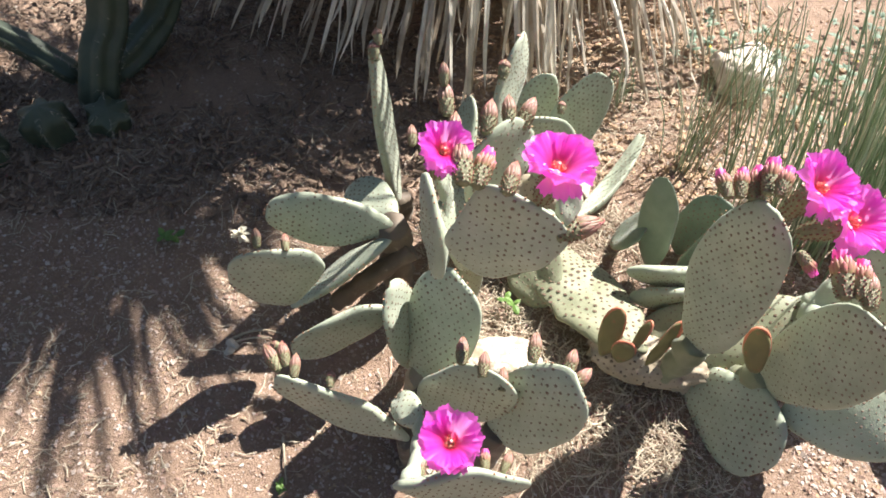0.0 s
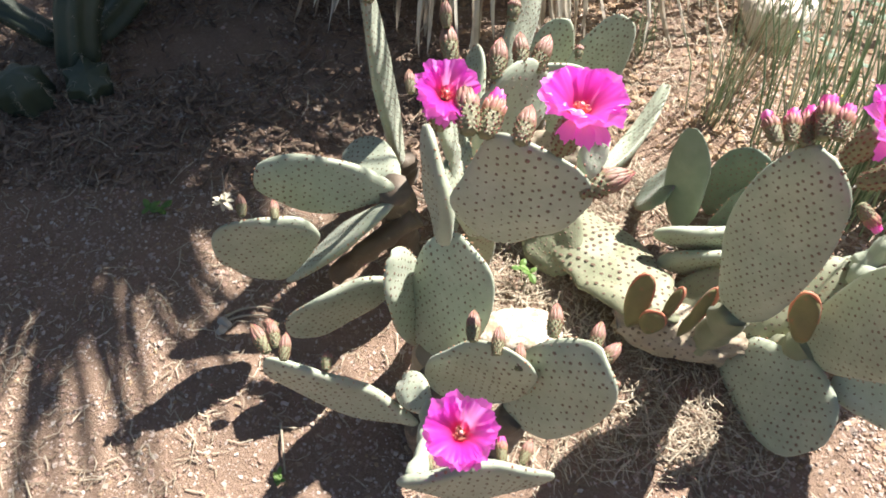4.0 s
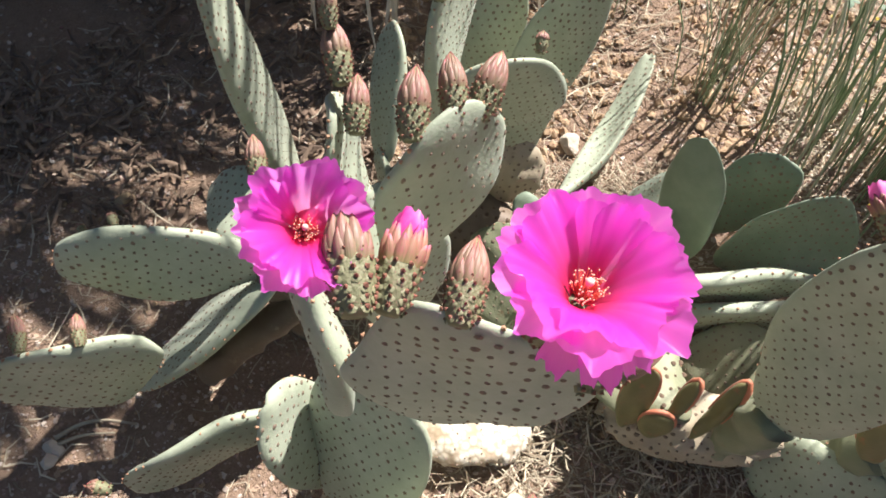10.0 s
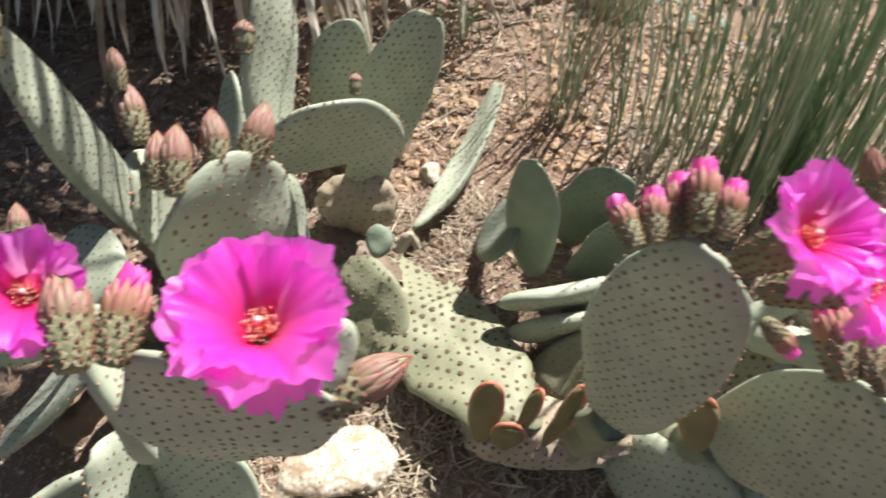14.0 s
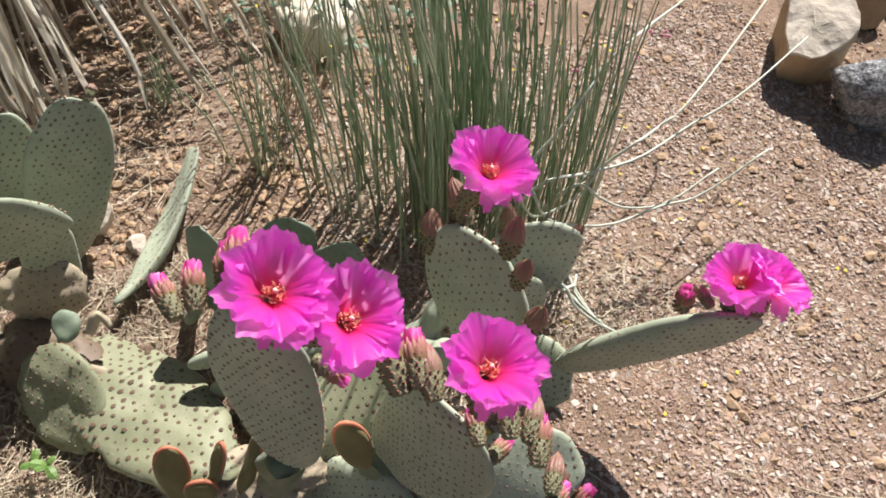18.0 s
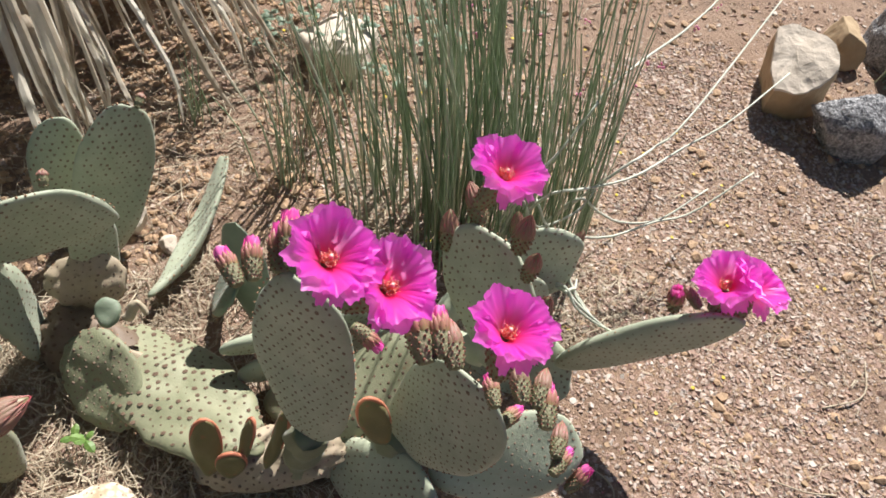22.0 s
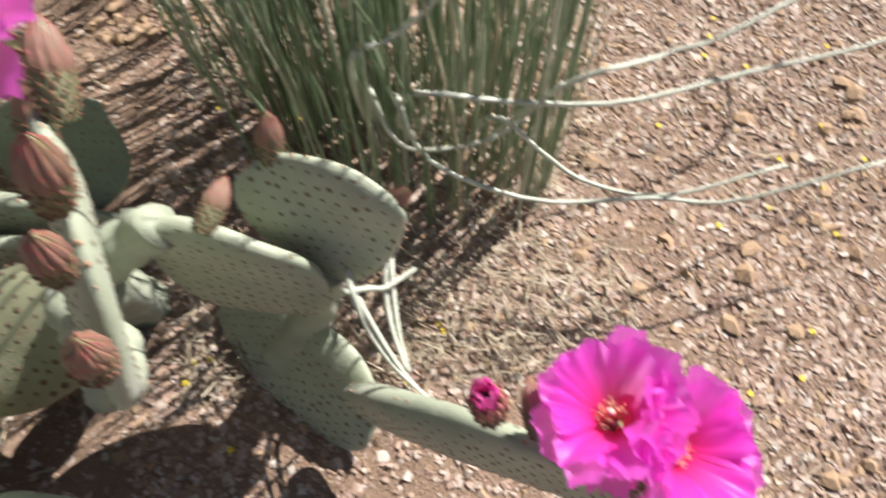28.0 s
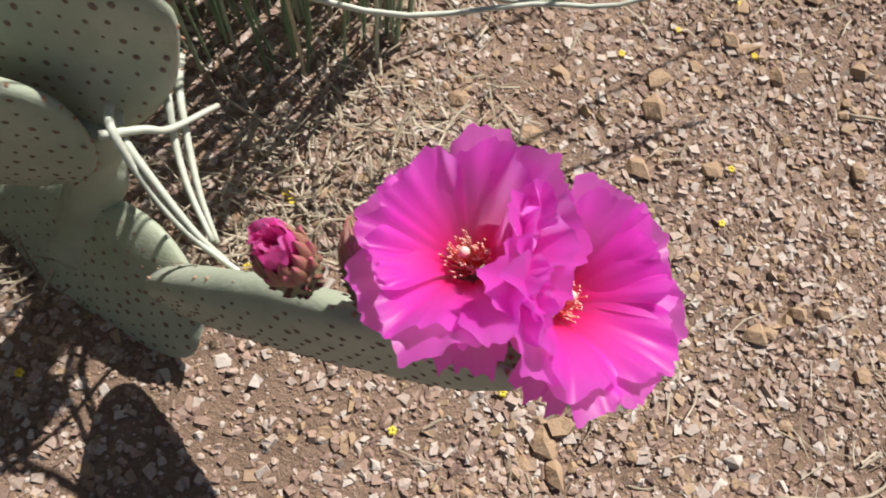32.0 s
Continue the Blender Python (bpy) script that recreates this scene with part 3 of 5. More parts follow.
# the near clump
pad((0.042, 0.539, 0.090), (0.085, 0.609, 0.305), (-0.66, -0.64, 0.39), 0.130, 0.011)
pad((0.090, 0.560, 0.386), (0.160, 0.542, 0.525), (-0.30, -0.95, 0.12), 0.122, 0.010, square=3.4)
pad((0.058, 0.573, 0.340), (0.034, 0.650, 0.460), (0.965, 0.262, 0.03), 0.080, 0.011)
pad((-0.006, 0.969, 0.030), (-0.047, 0.930, 0.445), (0.98, -0.16, 0.09), 0.085, 0.010)
pad((-0.010, 0.772, 0.200), (-0.218, 0.773, 0.233), (0.10, -0.90, 0.25), 0.098, 0.009)
pad((-0.121, 0.685, 0.228), (-0.252, 0.657, 0.174), (-0.21, 0.98, 0.0), 0.150, 0.008)
pad((-0.010, 0.754, 0.200), (-0.185, 0.725, 0.046), (-0.72, 0.38, 0.58), 0.105, 0.009)
pad((0.035, 0.600, 0.060), (-0.012, 0.605, 0.270), (0.88, -0.38, 0.20), 0.095, 0.009)
pad((-0.014, 0.626, 0.185), (-0.162, 0.584, 0.106), (-0.29, 0.96, 0.04), 0.100, 0.009)
pad((0.019, 0.448, 0.100), (-0.161, 0.461, 0.263), (-0.07, -1.0, 0.0), 0.075, 0.010)
pad((0.036, 0.410, 0.235), (0.001, 0.484, 0.166), (-0.72, 0.32, 0.62), 0.045, 0.007)
pad((0.041, 0.494, 0.120), (0.147, 0.442, 0.292), (-0.48, -0.87, 0.03), 0.108, 0.010)
pad((0.142, 0.431, 0.150), (0.227, 0.425, 0.333), (-0.66, -0.67, 0.34), 0.116, 0.010)
pad((0.003, 0.302, 0.309), (0.163, 0.312, 0.280), (-0.06, 1.0, 0.03), 0.094, 0.009)
pad((0.192, 0.538, 0.488), (0.200, 0.566, 0.532), (0.3, -0.75, 0.55), 0.032, 0.006, label="small round young pad")
pad((0.045, 0.755, 0.215), (0.132, 0.880, 0.130), (0.30, -0.68, 0.60), 0.100, 0.010)
# behind it
pad((0.159, 0.928, 0.170), (0.193, 0.998, 0.427), (0.89, -0.45, 0.01), 0.128, 0.011)
pad((0.252, 1.099, 0.040), (0.278, 1.150, 0.230), (0.12, -0.94, 0.33), 0.090)
pad((0.284, 1.052, -0.005), (0.375, 1.102, 0.276), (0.25, -0.96, 0.10), 0.122)
pad((0.318, 0.978, 0.172), (0.160, 0.906, 0.302), (0.23, -0.94, -0.24), 0.142, 0.010)
pad((0.110, 0.679, 0.360), (0.156, 0.722, 0.492), (0.51, -0.85, 0.12), 0.109, 0.010)
pad((0.077, 0.820, 0.230), (0.056, 0.802, 0.396), (0.97, -0.20, 0.11), 0.090)
pad((0.104, 0.934, 0.130), (0.125, 1.088, 0.219), (-0.88, -0.08, 0.47), 0.085)
pad((0.335, 0.931, 0.035), (0.545, 1.120, 0.005), (-0.49, 0.33, 0.81), 0.050, 0.008, bend=0.40, cup=0.8)
pad((-0.010, 0.780, 0.180), (-0.090, 0.930, 0.140), (-0.2, -0.4, 0.9), 0.09)
# the trailing branch and the pads on it
pad((0.405, 0.600, 0.100), (0.272, 0.890, 0.030), (-0.04, 0.34, 0.94), 0.158, 0.010, cup=-0.4, wrinkle=0.0035, dot_size=0.0036, gap=0.0150, dots=AREOLE_DARK, mat=PAD_OLD, label="old yellowed pad with corky brown edges")
pad((0.466, 0.578, 0.151), (0.466, 0.598, 0.469), (-0.80, -0.60, 0.04), 0.128, 0.010)
pad((0.575, 0.540, 0.122), (0.603, 0.452, 0.404), (-0.98, -0.21, 0.03), 0.136, 0.010)
pad((0.500, 0.595, 0.038), (0.578, 0.415, 0.098), (-0.86, -0.21, 0.47), 0.146, 0.013)
pad((0.593, 0.485, 0.120), (0.770, 0.430, 0.190), (-0.45, -0.50, 0.70), 0.115, 0.010)
pad((0.476, 0.828, 0.030), (0.466, 0.883, 0.218), (-0.77, -0.63, 0.15), 0.079, 0.006, mat=PAD_GREEN, label="smooth green upright pad", dots=None)
pad((0.549, 0.893, 0.000), (0.599, 0.890, 0.160), (-0.63, -0.77, 0.15), 0.090, 0.006, mat=PAD_GREEN, label="smooth green upright pad")
pad((0.538, 0.823, 0.022), (0.662, 0.824, 0.150), (-0.32, -0.89, 0.32), 0.120, 0.006, cup=0.8, mat=PAD_GREEN, label="smooth green spreading pad")
pad((0.440, 0.840, 0.100), (0.455, 0.946, 0.028), (-0.77, 0.46, 0.45), 0.110, 0.006, mat=PAD_GREEN)
pad((0.725, 0.550, 0.213), (0.710, 0.683, 0.350), (-0.83, -0.35, 0.25), 0.134, 0.011)
pad((0.743, 0.669, 0.244), (0.826, 0.642, 0.118), (-0.21, -0.97, 0.07), 0.127, 0.010)
pad((0.849, 0.663, 0.150), (0.853, 0.702, 0.265), (-0.32, -0.88, 0.35), 0.130, 0.010)
pad((0.738, 0.685, 0.010), (0.886, 0.554, 0.049), (-0.73, -0.45, 0.51), 0.128, 0.012)
pad((0.857, 0.581, 0.075), (1.031, 0.473, 0.267), (0.53, 0.85, 0.0), 0.085, 0.013)
pad((0.471, 0.606, 0.080), (0.690, 0.638, 0.160), (-0.25, -0.52, 0.82), 0.118, 0.012, cup=-0.5, mat=PAD_OLD, label="broad old pad lying flat", dot_size=0.0026, gap=0.0135, dots=AREOLE_DARK)
pad((0.400, 0.758, 0.115), (0.657, 0.767, 0.046), (0.02, 0.99, 0.17), 0.090, 0.012)
pad((0.420, 0.740, 0.060), (0.650, 0.720, 0.060), (0.08, 0.99, 0.14), 0.100, 0.012)
pad((0.440, 0.690, 0.030), (0.560, 0.670, 0.060), (0.0, -0.5, 0.85), 0.100, 0.011, mat=PAD_OLD)
pad((0.205, 0.957, 0.108), (0.310, 0.934, 0.080), (-0.10, -0.85, 0.50), 0.092, 0.006, cup=-0.4, wrinkle=0.003, mat=PAD_DRY, label="dry curled tan pad")

# young pads with a red rim, standing on the trailing branch
def young_pad(base, tip, normal, width, thick=0.006, label="young olive pad with an orange-red rim"):
    ob = pad(base, tip, normal, width, thick, mat=RED_PAD, label=label, dots=None)
    length = (Vector(tip) - Vector(base)).length
    us = np.concatenate([np.linspace(0.42, 0.995, 12), np.linspace(0.995, 0.42, 12)])
    pts = [((1 if k < 12 else -1) * half_width(u, width) * 0.96, u * length, 0.0) for k, u in enumerate(us)]
    part("rim", mesh("rim", *tube(pts, thick * 0.42 * np.concatenate([np.linspace(0.5, 1, 12), np.linspace(1, 0.5, 12)]), 8), RED_RIM), ob, PLACE[ob].copy(), "orange-red rim")
    return ob


young_pad((0.345, 0.610, 0.070), (0.354, 0.640, 0.172), (-0.25, -0.93, 0.25), 0.038)
young_pad((0.366, 0.597, 0.078), (0.376, 0.606, 0.122), (-0.30, -0.90, 0.30), 0.038, 0.007)
young_pad((0.384, 0.602, 0.095), (0.410, 0.628, 0.152), (-0.85, -0.30, 0.40), 0.018, 0.007, "slim young red pad")
young_pad((0.412, 0.586, 0.085), (0.454, 0.617, 0.166), (-0.85, -0.30, 0.40), 0.020, 0.008, "slim young red pad")
young_pad((0.545, 0.530, 0.165), (0.530, 0.560, 0.247), (-0.35, -0.85, 0.35), 0.038, 0.007)


def woody_stem(ctrl, r, mat=WOOD, label="brown corky old stem"):
    pts = spline(ctrl, 14)
    v, f = tube(pts, r * (1 + 0.12 * np.sin(np.arange(14) * 1.9)), 14)
    v = np.array([p + 0.006 * noise.noise_vector(Vector(p) * 45) for p in v])
    return part("old_stem", mesh("old_stem", v, f, mat), cactus, Matrix(), label)


pad((0.520, 0.570, 0.075), (0.325, 0.628, 0.072), (-0.10, -0.55, 0.83), 0.088, 0.014, cup=-0.6, wrinkle=0.004, mat=PAD_DRY, label="tan corky trailing old pad", dot_size=0.0022)
woody_stem([(0.345, 0.66, 0.03), (0.40, 0.62, 0.03), (0.46, 0.60, 0.03), (0.50, 0.58, 0.03)], 0.022, PAD_DRY, "tan corky trailing stem")
pad((0.300, 0.800, 0.030), (0.175, 0.925, 0.050), (-0.35, -0.30, 0.89), 0.120, 0.020, cup=-0.9, wrinkle=0.006, mat=OLD_CORK, label="dark brown corky dead pad", dots=AREOLE_DARK, dot_size=0.0028, gap=0.0140)
pad((0.345, 0.675, 0.030), (0.245, 0.865, 0.045), (-0.60, -0.35, 0.72), 0.075, 0.012, cup=-0.6, wrinkle=0.006, mat=PAD_DRY, label="tan corky torn pad edge", dots=AREOLE_DARK, dot_size=0.0024, gap=0.0140)
pad((0.272, 0.861, 0.090), (0.281, 0.897, 0.113), (-0.2, -0.75, 0.6), 0.036, 0.006, mat=PAD_GREEN, label="small green pad on an old stem", dots=None)
woody_stem([(0.300, 0.866, 0.088), (0.314, 0.878, 0.108), (0.324, 0.866, 0.094)], 0.006, PAD_DRY, "brown curled dead shoot")
woody_stem([(0.02, 0.75, 0.17), (-0.05, 0.735, 0.11), (-0.11, 0.72, 0.055)], 0.016)
woody_stem([(0.04, 0.56, -0.02), (0.042, 0.548, 0.06), (0.045, 0.545, 0.12)], 0.028, PAD_DRY, "tan corky trunk")
woody_stem([(0.0, 0.80, -0.02), (-0.005, 0.785, 0.10), (-0.01, 0.77, 0.21)], 0.028)
woody_stem([(0.0, 0.98, -0.02), (-0.004, 0.97, 0.02), (-0.006, 0.968, 0.06)], 0.025)
pad((0.116, 0.735, 0.0), (0.116, 0.715, 0.20), (0.5, -0.85, 0.1), 0.060, 0.014, mat=PAD_OLD)
pad((0.116, 0.715, 0.17), (0.110, 0.680, 0.385), (0.5, -0.85, 0.1), 0.090, 0.010)
pad((0.178, 0.905, -0.01), (0.160, 0.928, 0.205), (0.89, -0.45, 0.0), 0.085, 0.011)
pad((0.272, 0.998, -0.01), (0.290, 0.966, 0.220), (0.23, -0.94, -0.24), 0.070, 0.011)
# Laid to extend the yellowed pad leftwards as the camera sees it.
pad((0.262, 0.730, 0.03), (0.232, 0.870, 0.085), (-0.50, -0.35, 0.80), 0.115, 0.009, wrinkle=0.002, mat=PAD_OLD, label="old pad filling out the yellowed pad's left end", dot_size=0.0022)
pad((0.082, 0.835, -0.01), (0.078, 0.820, 0.25), (0.97, -0.2, 0.1), 0.075, 0.010)
pad((0.110, 0.945, -0.01), (0.104, 0.934, 0.155), (-0.88, -0.08, 0.4), 0.07, 0.010)
woody_stem([(0.25, 1.10, -0.02), (0.252, 1.10, 0.02), (0.252, 1.10, 0.06)], 0.022)
woody_stem([(0.13, 0.46, -0.02), (0.14, 0.44, 0.08), (0.145, 0.435, 0.17)], 0.022)
woody_stem([(0.035, 0.50, -0.02), (0.038, 0.497, 0.06), (0.042, 0.494, 0.135)], 0.022)
woody_stem([(0.03, 0.46, -0.02), (0.026, 0.452, 0.05), (0.02, 0.448, 0.11)], 0.020)
woody_stem([(0.036, 0.408, 0.240), (0.030, 0.350, 0.275), (0.020, 0.308, 0.302)], 0.011, PAD)
woody_stem([(0.45, 0.60, 0.03), (0.46, 0.585, 0.09), (0.466, 0.578, 0.17)], 0.024, PAD_OLD)
woody_stem([(0.54, 0.57, 0.05), (0.56, 0.555, 0.09), (0.575, 0.542, 0.14)], 0.024, PAD_OLD)
woody_stem([(0.66, 0.645, 0.165), (0.70, 0.60, 0.19), (0.722, 0.56, 0.225)], 0.020, PAD)
woody_stem([(0.67, 0.65, 0.17), (0.71, 0.665, 0.21), (0.745, 0.668, 0.24)], 0.018, PAD)
woody_stem([(0.80, 0.63, 0.02), (0.83, 0.65, 0.09), (0.849, 0.662, 0.16)], 0.018, PAD)
woody_stem([(0.66, 0.70, -0.02), (0.67, 0.68, 0.08), (0.68, 0.65, 0.17)], 0.022, PAD)


# ---- flowers and buds ----
def petal_mesh(reach, height, span, flare, seed, ragged=0.9):
    """One ruffled petal of a bowl, round the flower's axis and centred on +y: reach outwards, height, angle that it spans."""
    lr = np.random.default_rng(seed)
    nu, nv = 12, 27
    v, uv = [], []
    ph = lr.uniform(0, 6.28, 8)
    skew = lr.normal(0, 0.05)
    for i in range(nu):
        t0 = i / (nu - 1)
        for j in range(nv):
            s = 2 * j / (nv - 1) - 1
            notch = ragged * (0.018 * math.sin(31 * s + ph[0]) * math.sin(5 * s + ph[7]) + 0.013 * math.sin(13 * s + ph[1]) + 0.010 * math.sin(22 * s + ph[3]) * math.sin(3 * s + ph[2])) + 0.025 * math.sin(4 * s + ph[4]) + skew * s
            t = t0 * (1 + t0**3 * (notch - 0.10 * abs(s) ** 3 - 0.07 * abs(s) ** 8))
            half = 0.5 * span * (0.62 + 0.38 * math.sin(min(1.25 * t, 1.0) * math.pi / 2))
            a = s * half
            ruff = t**5 * (0.0024 * math.sin(5.5 * s + ph[2]) + 0.0010 * math.sin(13 * s + ph[3])) + 0.0004 * t**9 * math.sin(24 * s + ph[1]) + 0.0003 * math.sin(9 * t + ph[5])
            r = 0.0045 + reach * (0.42 * t + 0.58 * t**1.7) + 0.0010 * s * t - ruff
            z = height * (t - flare * t**3) + 0.6 * ruff + 0.0018 * t**2 * math.sin(3 * s + ph[6])
            v.append((r * math.sin(a), r * math.cos(a), z))
            uv.append((j / (nv - 1), t0))
    f = [(i * nv + j, i * nv + j + 1, (i + 1) * nv + j + 1, (i + 1) * nv + j) for i in range(nu - 1) for j in range(nv - 1)]
    return mesh("petal", v, f, PETAL, uv=uv)


OUTER = [petal_mesh(0.0390, 0.038, 1.18, 0.18, s) for s in (1, 2, 3, 4)]
MIDDLE = [petal_mesh(0.0345, 0.041, 1.22, 0.10, s) for s in (5, 6, 7, 8)]
INNER = [petal_mesh(0.029, 0.037, 0.9, 0.06, s) for s in (9, 10, 11)]
DROOP = [petal_mesh(0.037, 0.028, 0.62, 0.85, s, 0.6) for s in (12, 13, 14)]


def stamen_mesh():
    lr = np.random.default_rng(21)
    fil, ant = [], []
    for _ in range(95):
        a, r = lr.uniform(0, 6.283), 0.010 * math.sqrt(lr.random())
        h = 0.017 - 0.35 * r + lr.normal(0, 0.0015)
        d = np.array([math.cos(a), math.sin(a), 0])
        p = [d * r * 0.35, d * r * 0.8 + [0, 0, h * 0.55], d * r * lr.uniform(1.0, 1.25) + [0, 0, h]]
        fil.append(tube(p, [0.0004, 0.0003, 0.00025], 3, False))
        ant.append((ICO_V * np.array([0.0006, 0.0006, 0.0010]) + p[2], [tuple(q) for q in ICO_F]))
    return mesh("filament_tuft", *join(fil), FILAMENT), mesh("anther_tuft", *join(ant), ANTHER)


FIL, ANT = stamen_mesh()


def revolve(profile, sides=14, ripple=0.0, seed=0.0):
    a = np.linspace(0, 2 * np.pi, sides, endpoint=False)
    v = [(r * math.cos(t) * (1 + ripple * math.sin(5 * t + seed + 40 * z)), r * math.sin(t) * (1 + ripple * math.cos(4 * t + seed)), z) for r, z in profile for t in a]
    n = len(profile)
    f = [(i * sides + j, i * sides + (j + 1) % sides, (i + 1) * sides + (j + 1) % sides, (i + 1) * sides + j) for i in range(n - 1) for j in range(sides)]
    return v, f + [tuple(range(sides))[::-1], tuple(range((n - 1) * sides, n * sides))]


STG = mesh("stigma", *revolve([(0.0008, 0), (0.0008, 0.016), (0.0022, 0.0172), (0.0027, 0.019), (0.002, 0.0208), (0.0004, 0.0213)], 9), STIGMA)


def ovary_profile(length, r):
    return [(r * k, length * z) for k, z in ((0.52, 0), (0.72, 0.12), (0.88, 0.32), (0.97, 0.55), (1.0, 0.78), (0.93, 0.93), (0.78, 1.0))]


def tubercle_mesh(length, r, rows, seed, name="tubercle_cover"):
    """Swollen knobs with dark tops, in spiral rows round the ovary."""
    lr = np.random.default_rng(seed)
    knob, tip = [], []
    prof = ovary_profile(length, r)
    zs, rs = [p[1] for p in prof], [p[0] for p in prof]
    for i in range(rows):
        z = length * (0.10 + 0.84 * i / max(rows - 1, 1))
        rad = np.interp(z, zs, rs)
        n = max(6, int(2 * np.pi * rad / 0.0062))
        for j in range(n):
            a = 2 * np.pi * (j + 0.5 * (i % 2)) / n + lr.normal(0, 0.05)
            d = np.array([math.cos(a), math.sin(a), 0.28])
            p = np.array([rad * math.cos(a), rad * math.sin(a), z])
            knob.append(dot(p, d, 0.0027, 0.0013))
            tip.append(dot(p + d * 0.0013, d, lr.uniform(0.0010, 0.0015), 0.0010))
    return mesh(name, *join(knob), OVARY), mesh("areole_pattern", *join(tip), BUD_AREOLE, smooth=False)


OV = mesh("ovary", *revolve(ovary_profile(0.034, 0.0135), 16), OVARY)
OV_KNOB, OV_DOT = tubercle_mesh(0.034, 0.0135, 7, 31)


def bud_radius(z, z0, top, r0):
    """The pointed outline of a bud's scales."""
    k = min(max((z - z0) / (top - z0), 0.0), 1.0)
    return r0 * max(1 - k**1.9, 0.0) ** 0.85 + 0.0003


def scale_meshes(z0, top, r0, whorls, mat, seed, spread=0.0):
    """Overlapping pointed scales in whorls of (count, foot, tip, offset), hugging the bud."""
    lr = np.random.default_rng(seed)
    out = []
    for count, zb, zt, off in whorls:
        for k in range(count):
            a0 = 2 * math.pi * (k + lr.uniform(-0.15, 0.15)) / count + off * 700
            end = zt + lr.normal(0, 0.0012)
            nu, nv, v, uv = 8, 5, [], []
            for i in range(nu):
                t = i / (nu - 1)
                z = zb + (end - zb) * t
                rad = bud_radius(z, z0, top, r0) + off + spread * t**2 - 0.0016 * (1 - t) ** 3
                hw = math.pi / count * 1.35 * (1 - t**1.8) ** 0.85 + 0.02
                for j in range(nv):
                    q = 2 * j / (nv - 1) - 1
                    r = rad + 0.0011 * (1 - q * q) * (1 - 0.5 * t) - 0.0007 * q * q
                    v.append((r * math.cos(a0 + q * hw), r * math.sin(a0 + q * hw), z))
                    uv.append((j / (nv - 1) + 0.37 * k, t))
            f = [(i * nv + j, i * nv + j + 1, (i + 1) * nv + j + 1, (i + 1) * nv + j) for i in range(nu - 1) for j in range(nv - 1)]
            out.append(mesh("tepal", v, f, mat, uv=uv))
    return out


def furled_mesh(z0, top, r0, seed):
    """Crumpled magenta petals that push out of an opening bud."""
    lr = np.random.default_rng(seed)
    pieces = []
    for k in range(7):
        a0, nu, nv, v = k * 2.4, 7, 7, []
        ph = lr.uniform(0, 6.28, 3)
        rr = r0 * (1.0 - 0.09 * k)
        for i in range(nu):
            t = i / (nu - 1)
            for j in range(nv):
                q = 2 * j / (nv - 1) - 1
                r = rr * (0.75 + 0.35 * math.sin(math.pi * (0.15 + 0.65 * t))) + 0.0009 * math.sin(6 * q + ph[0] + 5 * t)
                a = a0 + q * 0.95 + 0.9 * t
                v.append((r * math.cos(a), r * math.sin(a), z0 + (top - z0) * t * (1 - 0.16 * q * q) + 0.0012 * math.sin(7 * q + ph[1])))
        pieces.append((v, [(i * nv + j, i * nv + j + 1, (i + 1) * nv + j + 1, (i + 1) * nv + j) for i in range(nu - 1) for j in range(nv - 1)]))
    return mesh("furled_petal", *join(pieces), BUD_MAGENTA)


# closed buds (salmon), opening buds (magenta showing), small round young buds
BUDS = {}
for kind, ol, orad, top, mat in (("closed", 0.028, 0.0102, 0.050, BUD_TIP), ("opening", 0.029, 0.0102, 0.048, BUD_PINK), ("young", 0.018, 0.0075, 0.026, BUD_TIP)):
    body = mesh("ovary", *revolve(ovary_profile(ol, orad), 16), OVARY)
    knob, dots = tubercle_mesh(ol, orad, 7 if kind != "young" else 3, 41)
    z0, h = ol * 0.90, top - ol * 0.90
    count = 11 if kind != "young" else 8
    rows = [(count, z0 - 0.14 * h, z0 + 0.42 * h, 0.0005), (count - 1, z0, z0 + 0.76 * h, 0.0004), (count - 2, z0 + 0.1 * h, z0 + 0.98 * h, 0.0)]
    if kind == "opening":
        rows = [(count, z0 - 0.14 * h, z0 + 0.46 * h, 0.0008), (count - 1, z0, z0 + 0.74 * h, 0.0006)]
    tip = scale_meshes(z0, top, orad * 0.97, rows, mat, 51, 0.0022 if kind == "opening" else 0.0)
    if kind == "opening":
        core = furled_mesh(z0 + 0.2 * h, top + 0.002, orad * 0.78, 61)
    else:
        core = mesh("inner_tepal_cone", *revolve([(max(bud_radius(z, z0, top, orad * 0.90), 0.0002), z) for z in np.linspace(z0 - 0.002, top * 0.99, 10)], 14, 0.05, 1.3), mat)
    BUDS[kind] = (body, knob, dots, tip, core)
BUD_LABEL = {"closed": "closed salmon-pink flower bud", "opening": "opening bud showing magenta petals", "young": "small young reddish bud"}


def bud(base, tip, kind="closed", size=1.0):
    axis = Vector(tip) - Vector(base)
    m = along(Vector(base) - axis.normalized() * (0.002 if kind == "young" else 0.006), axis, rng.uniform(0, 6.28)) @ Matrix.Scale(size, 4)
    ob = part("flower_bud", BUDS[kind][0], cactus, m, BUD_LABEL[kind])
    body, knob, dots, tepals, core = BUDS[kind]
    part("tubercle_cover", knob, ob, m, kind="stuff")
    part("areole_pattern", dots, ob, m, kind="stuff")
    for data in tepals:
        part("tepal", data, ob, m)
    part("furled_petal" if kind == "opening" else "inner_tepal_cone", core, ob, m)
    return ob


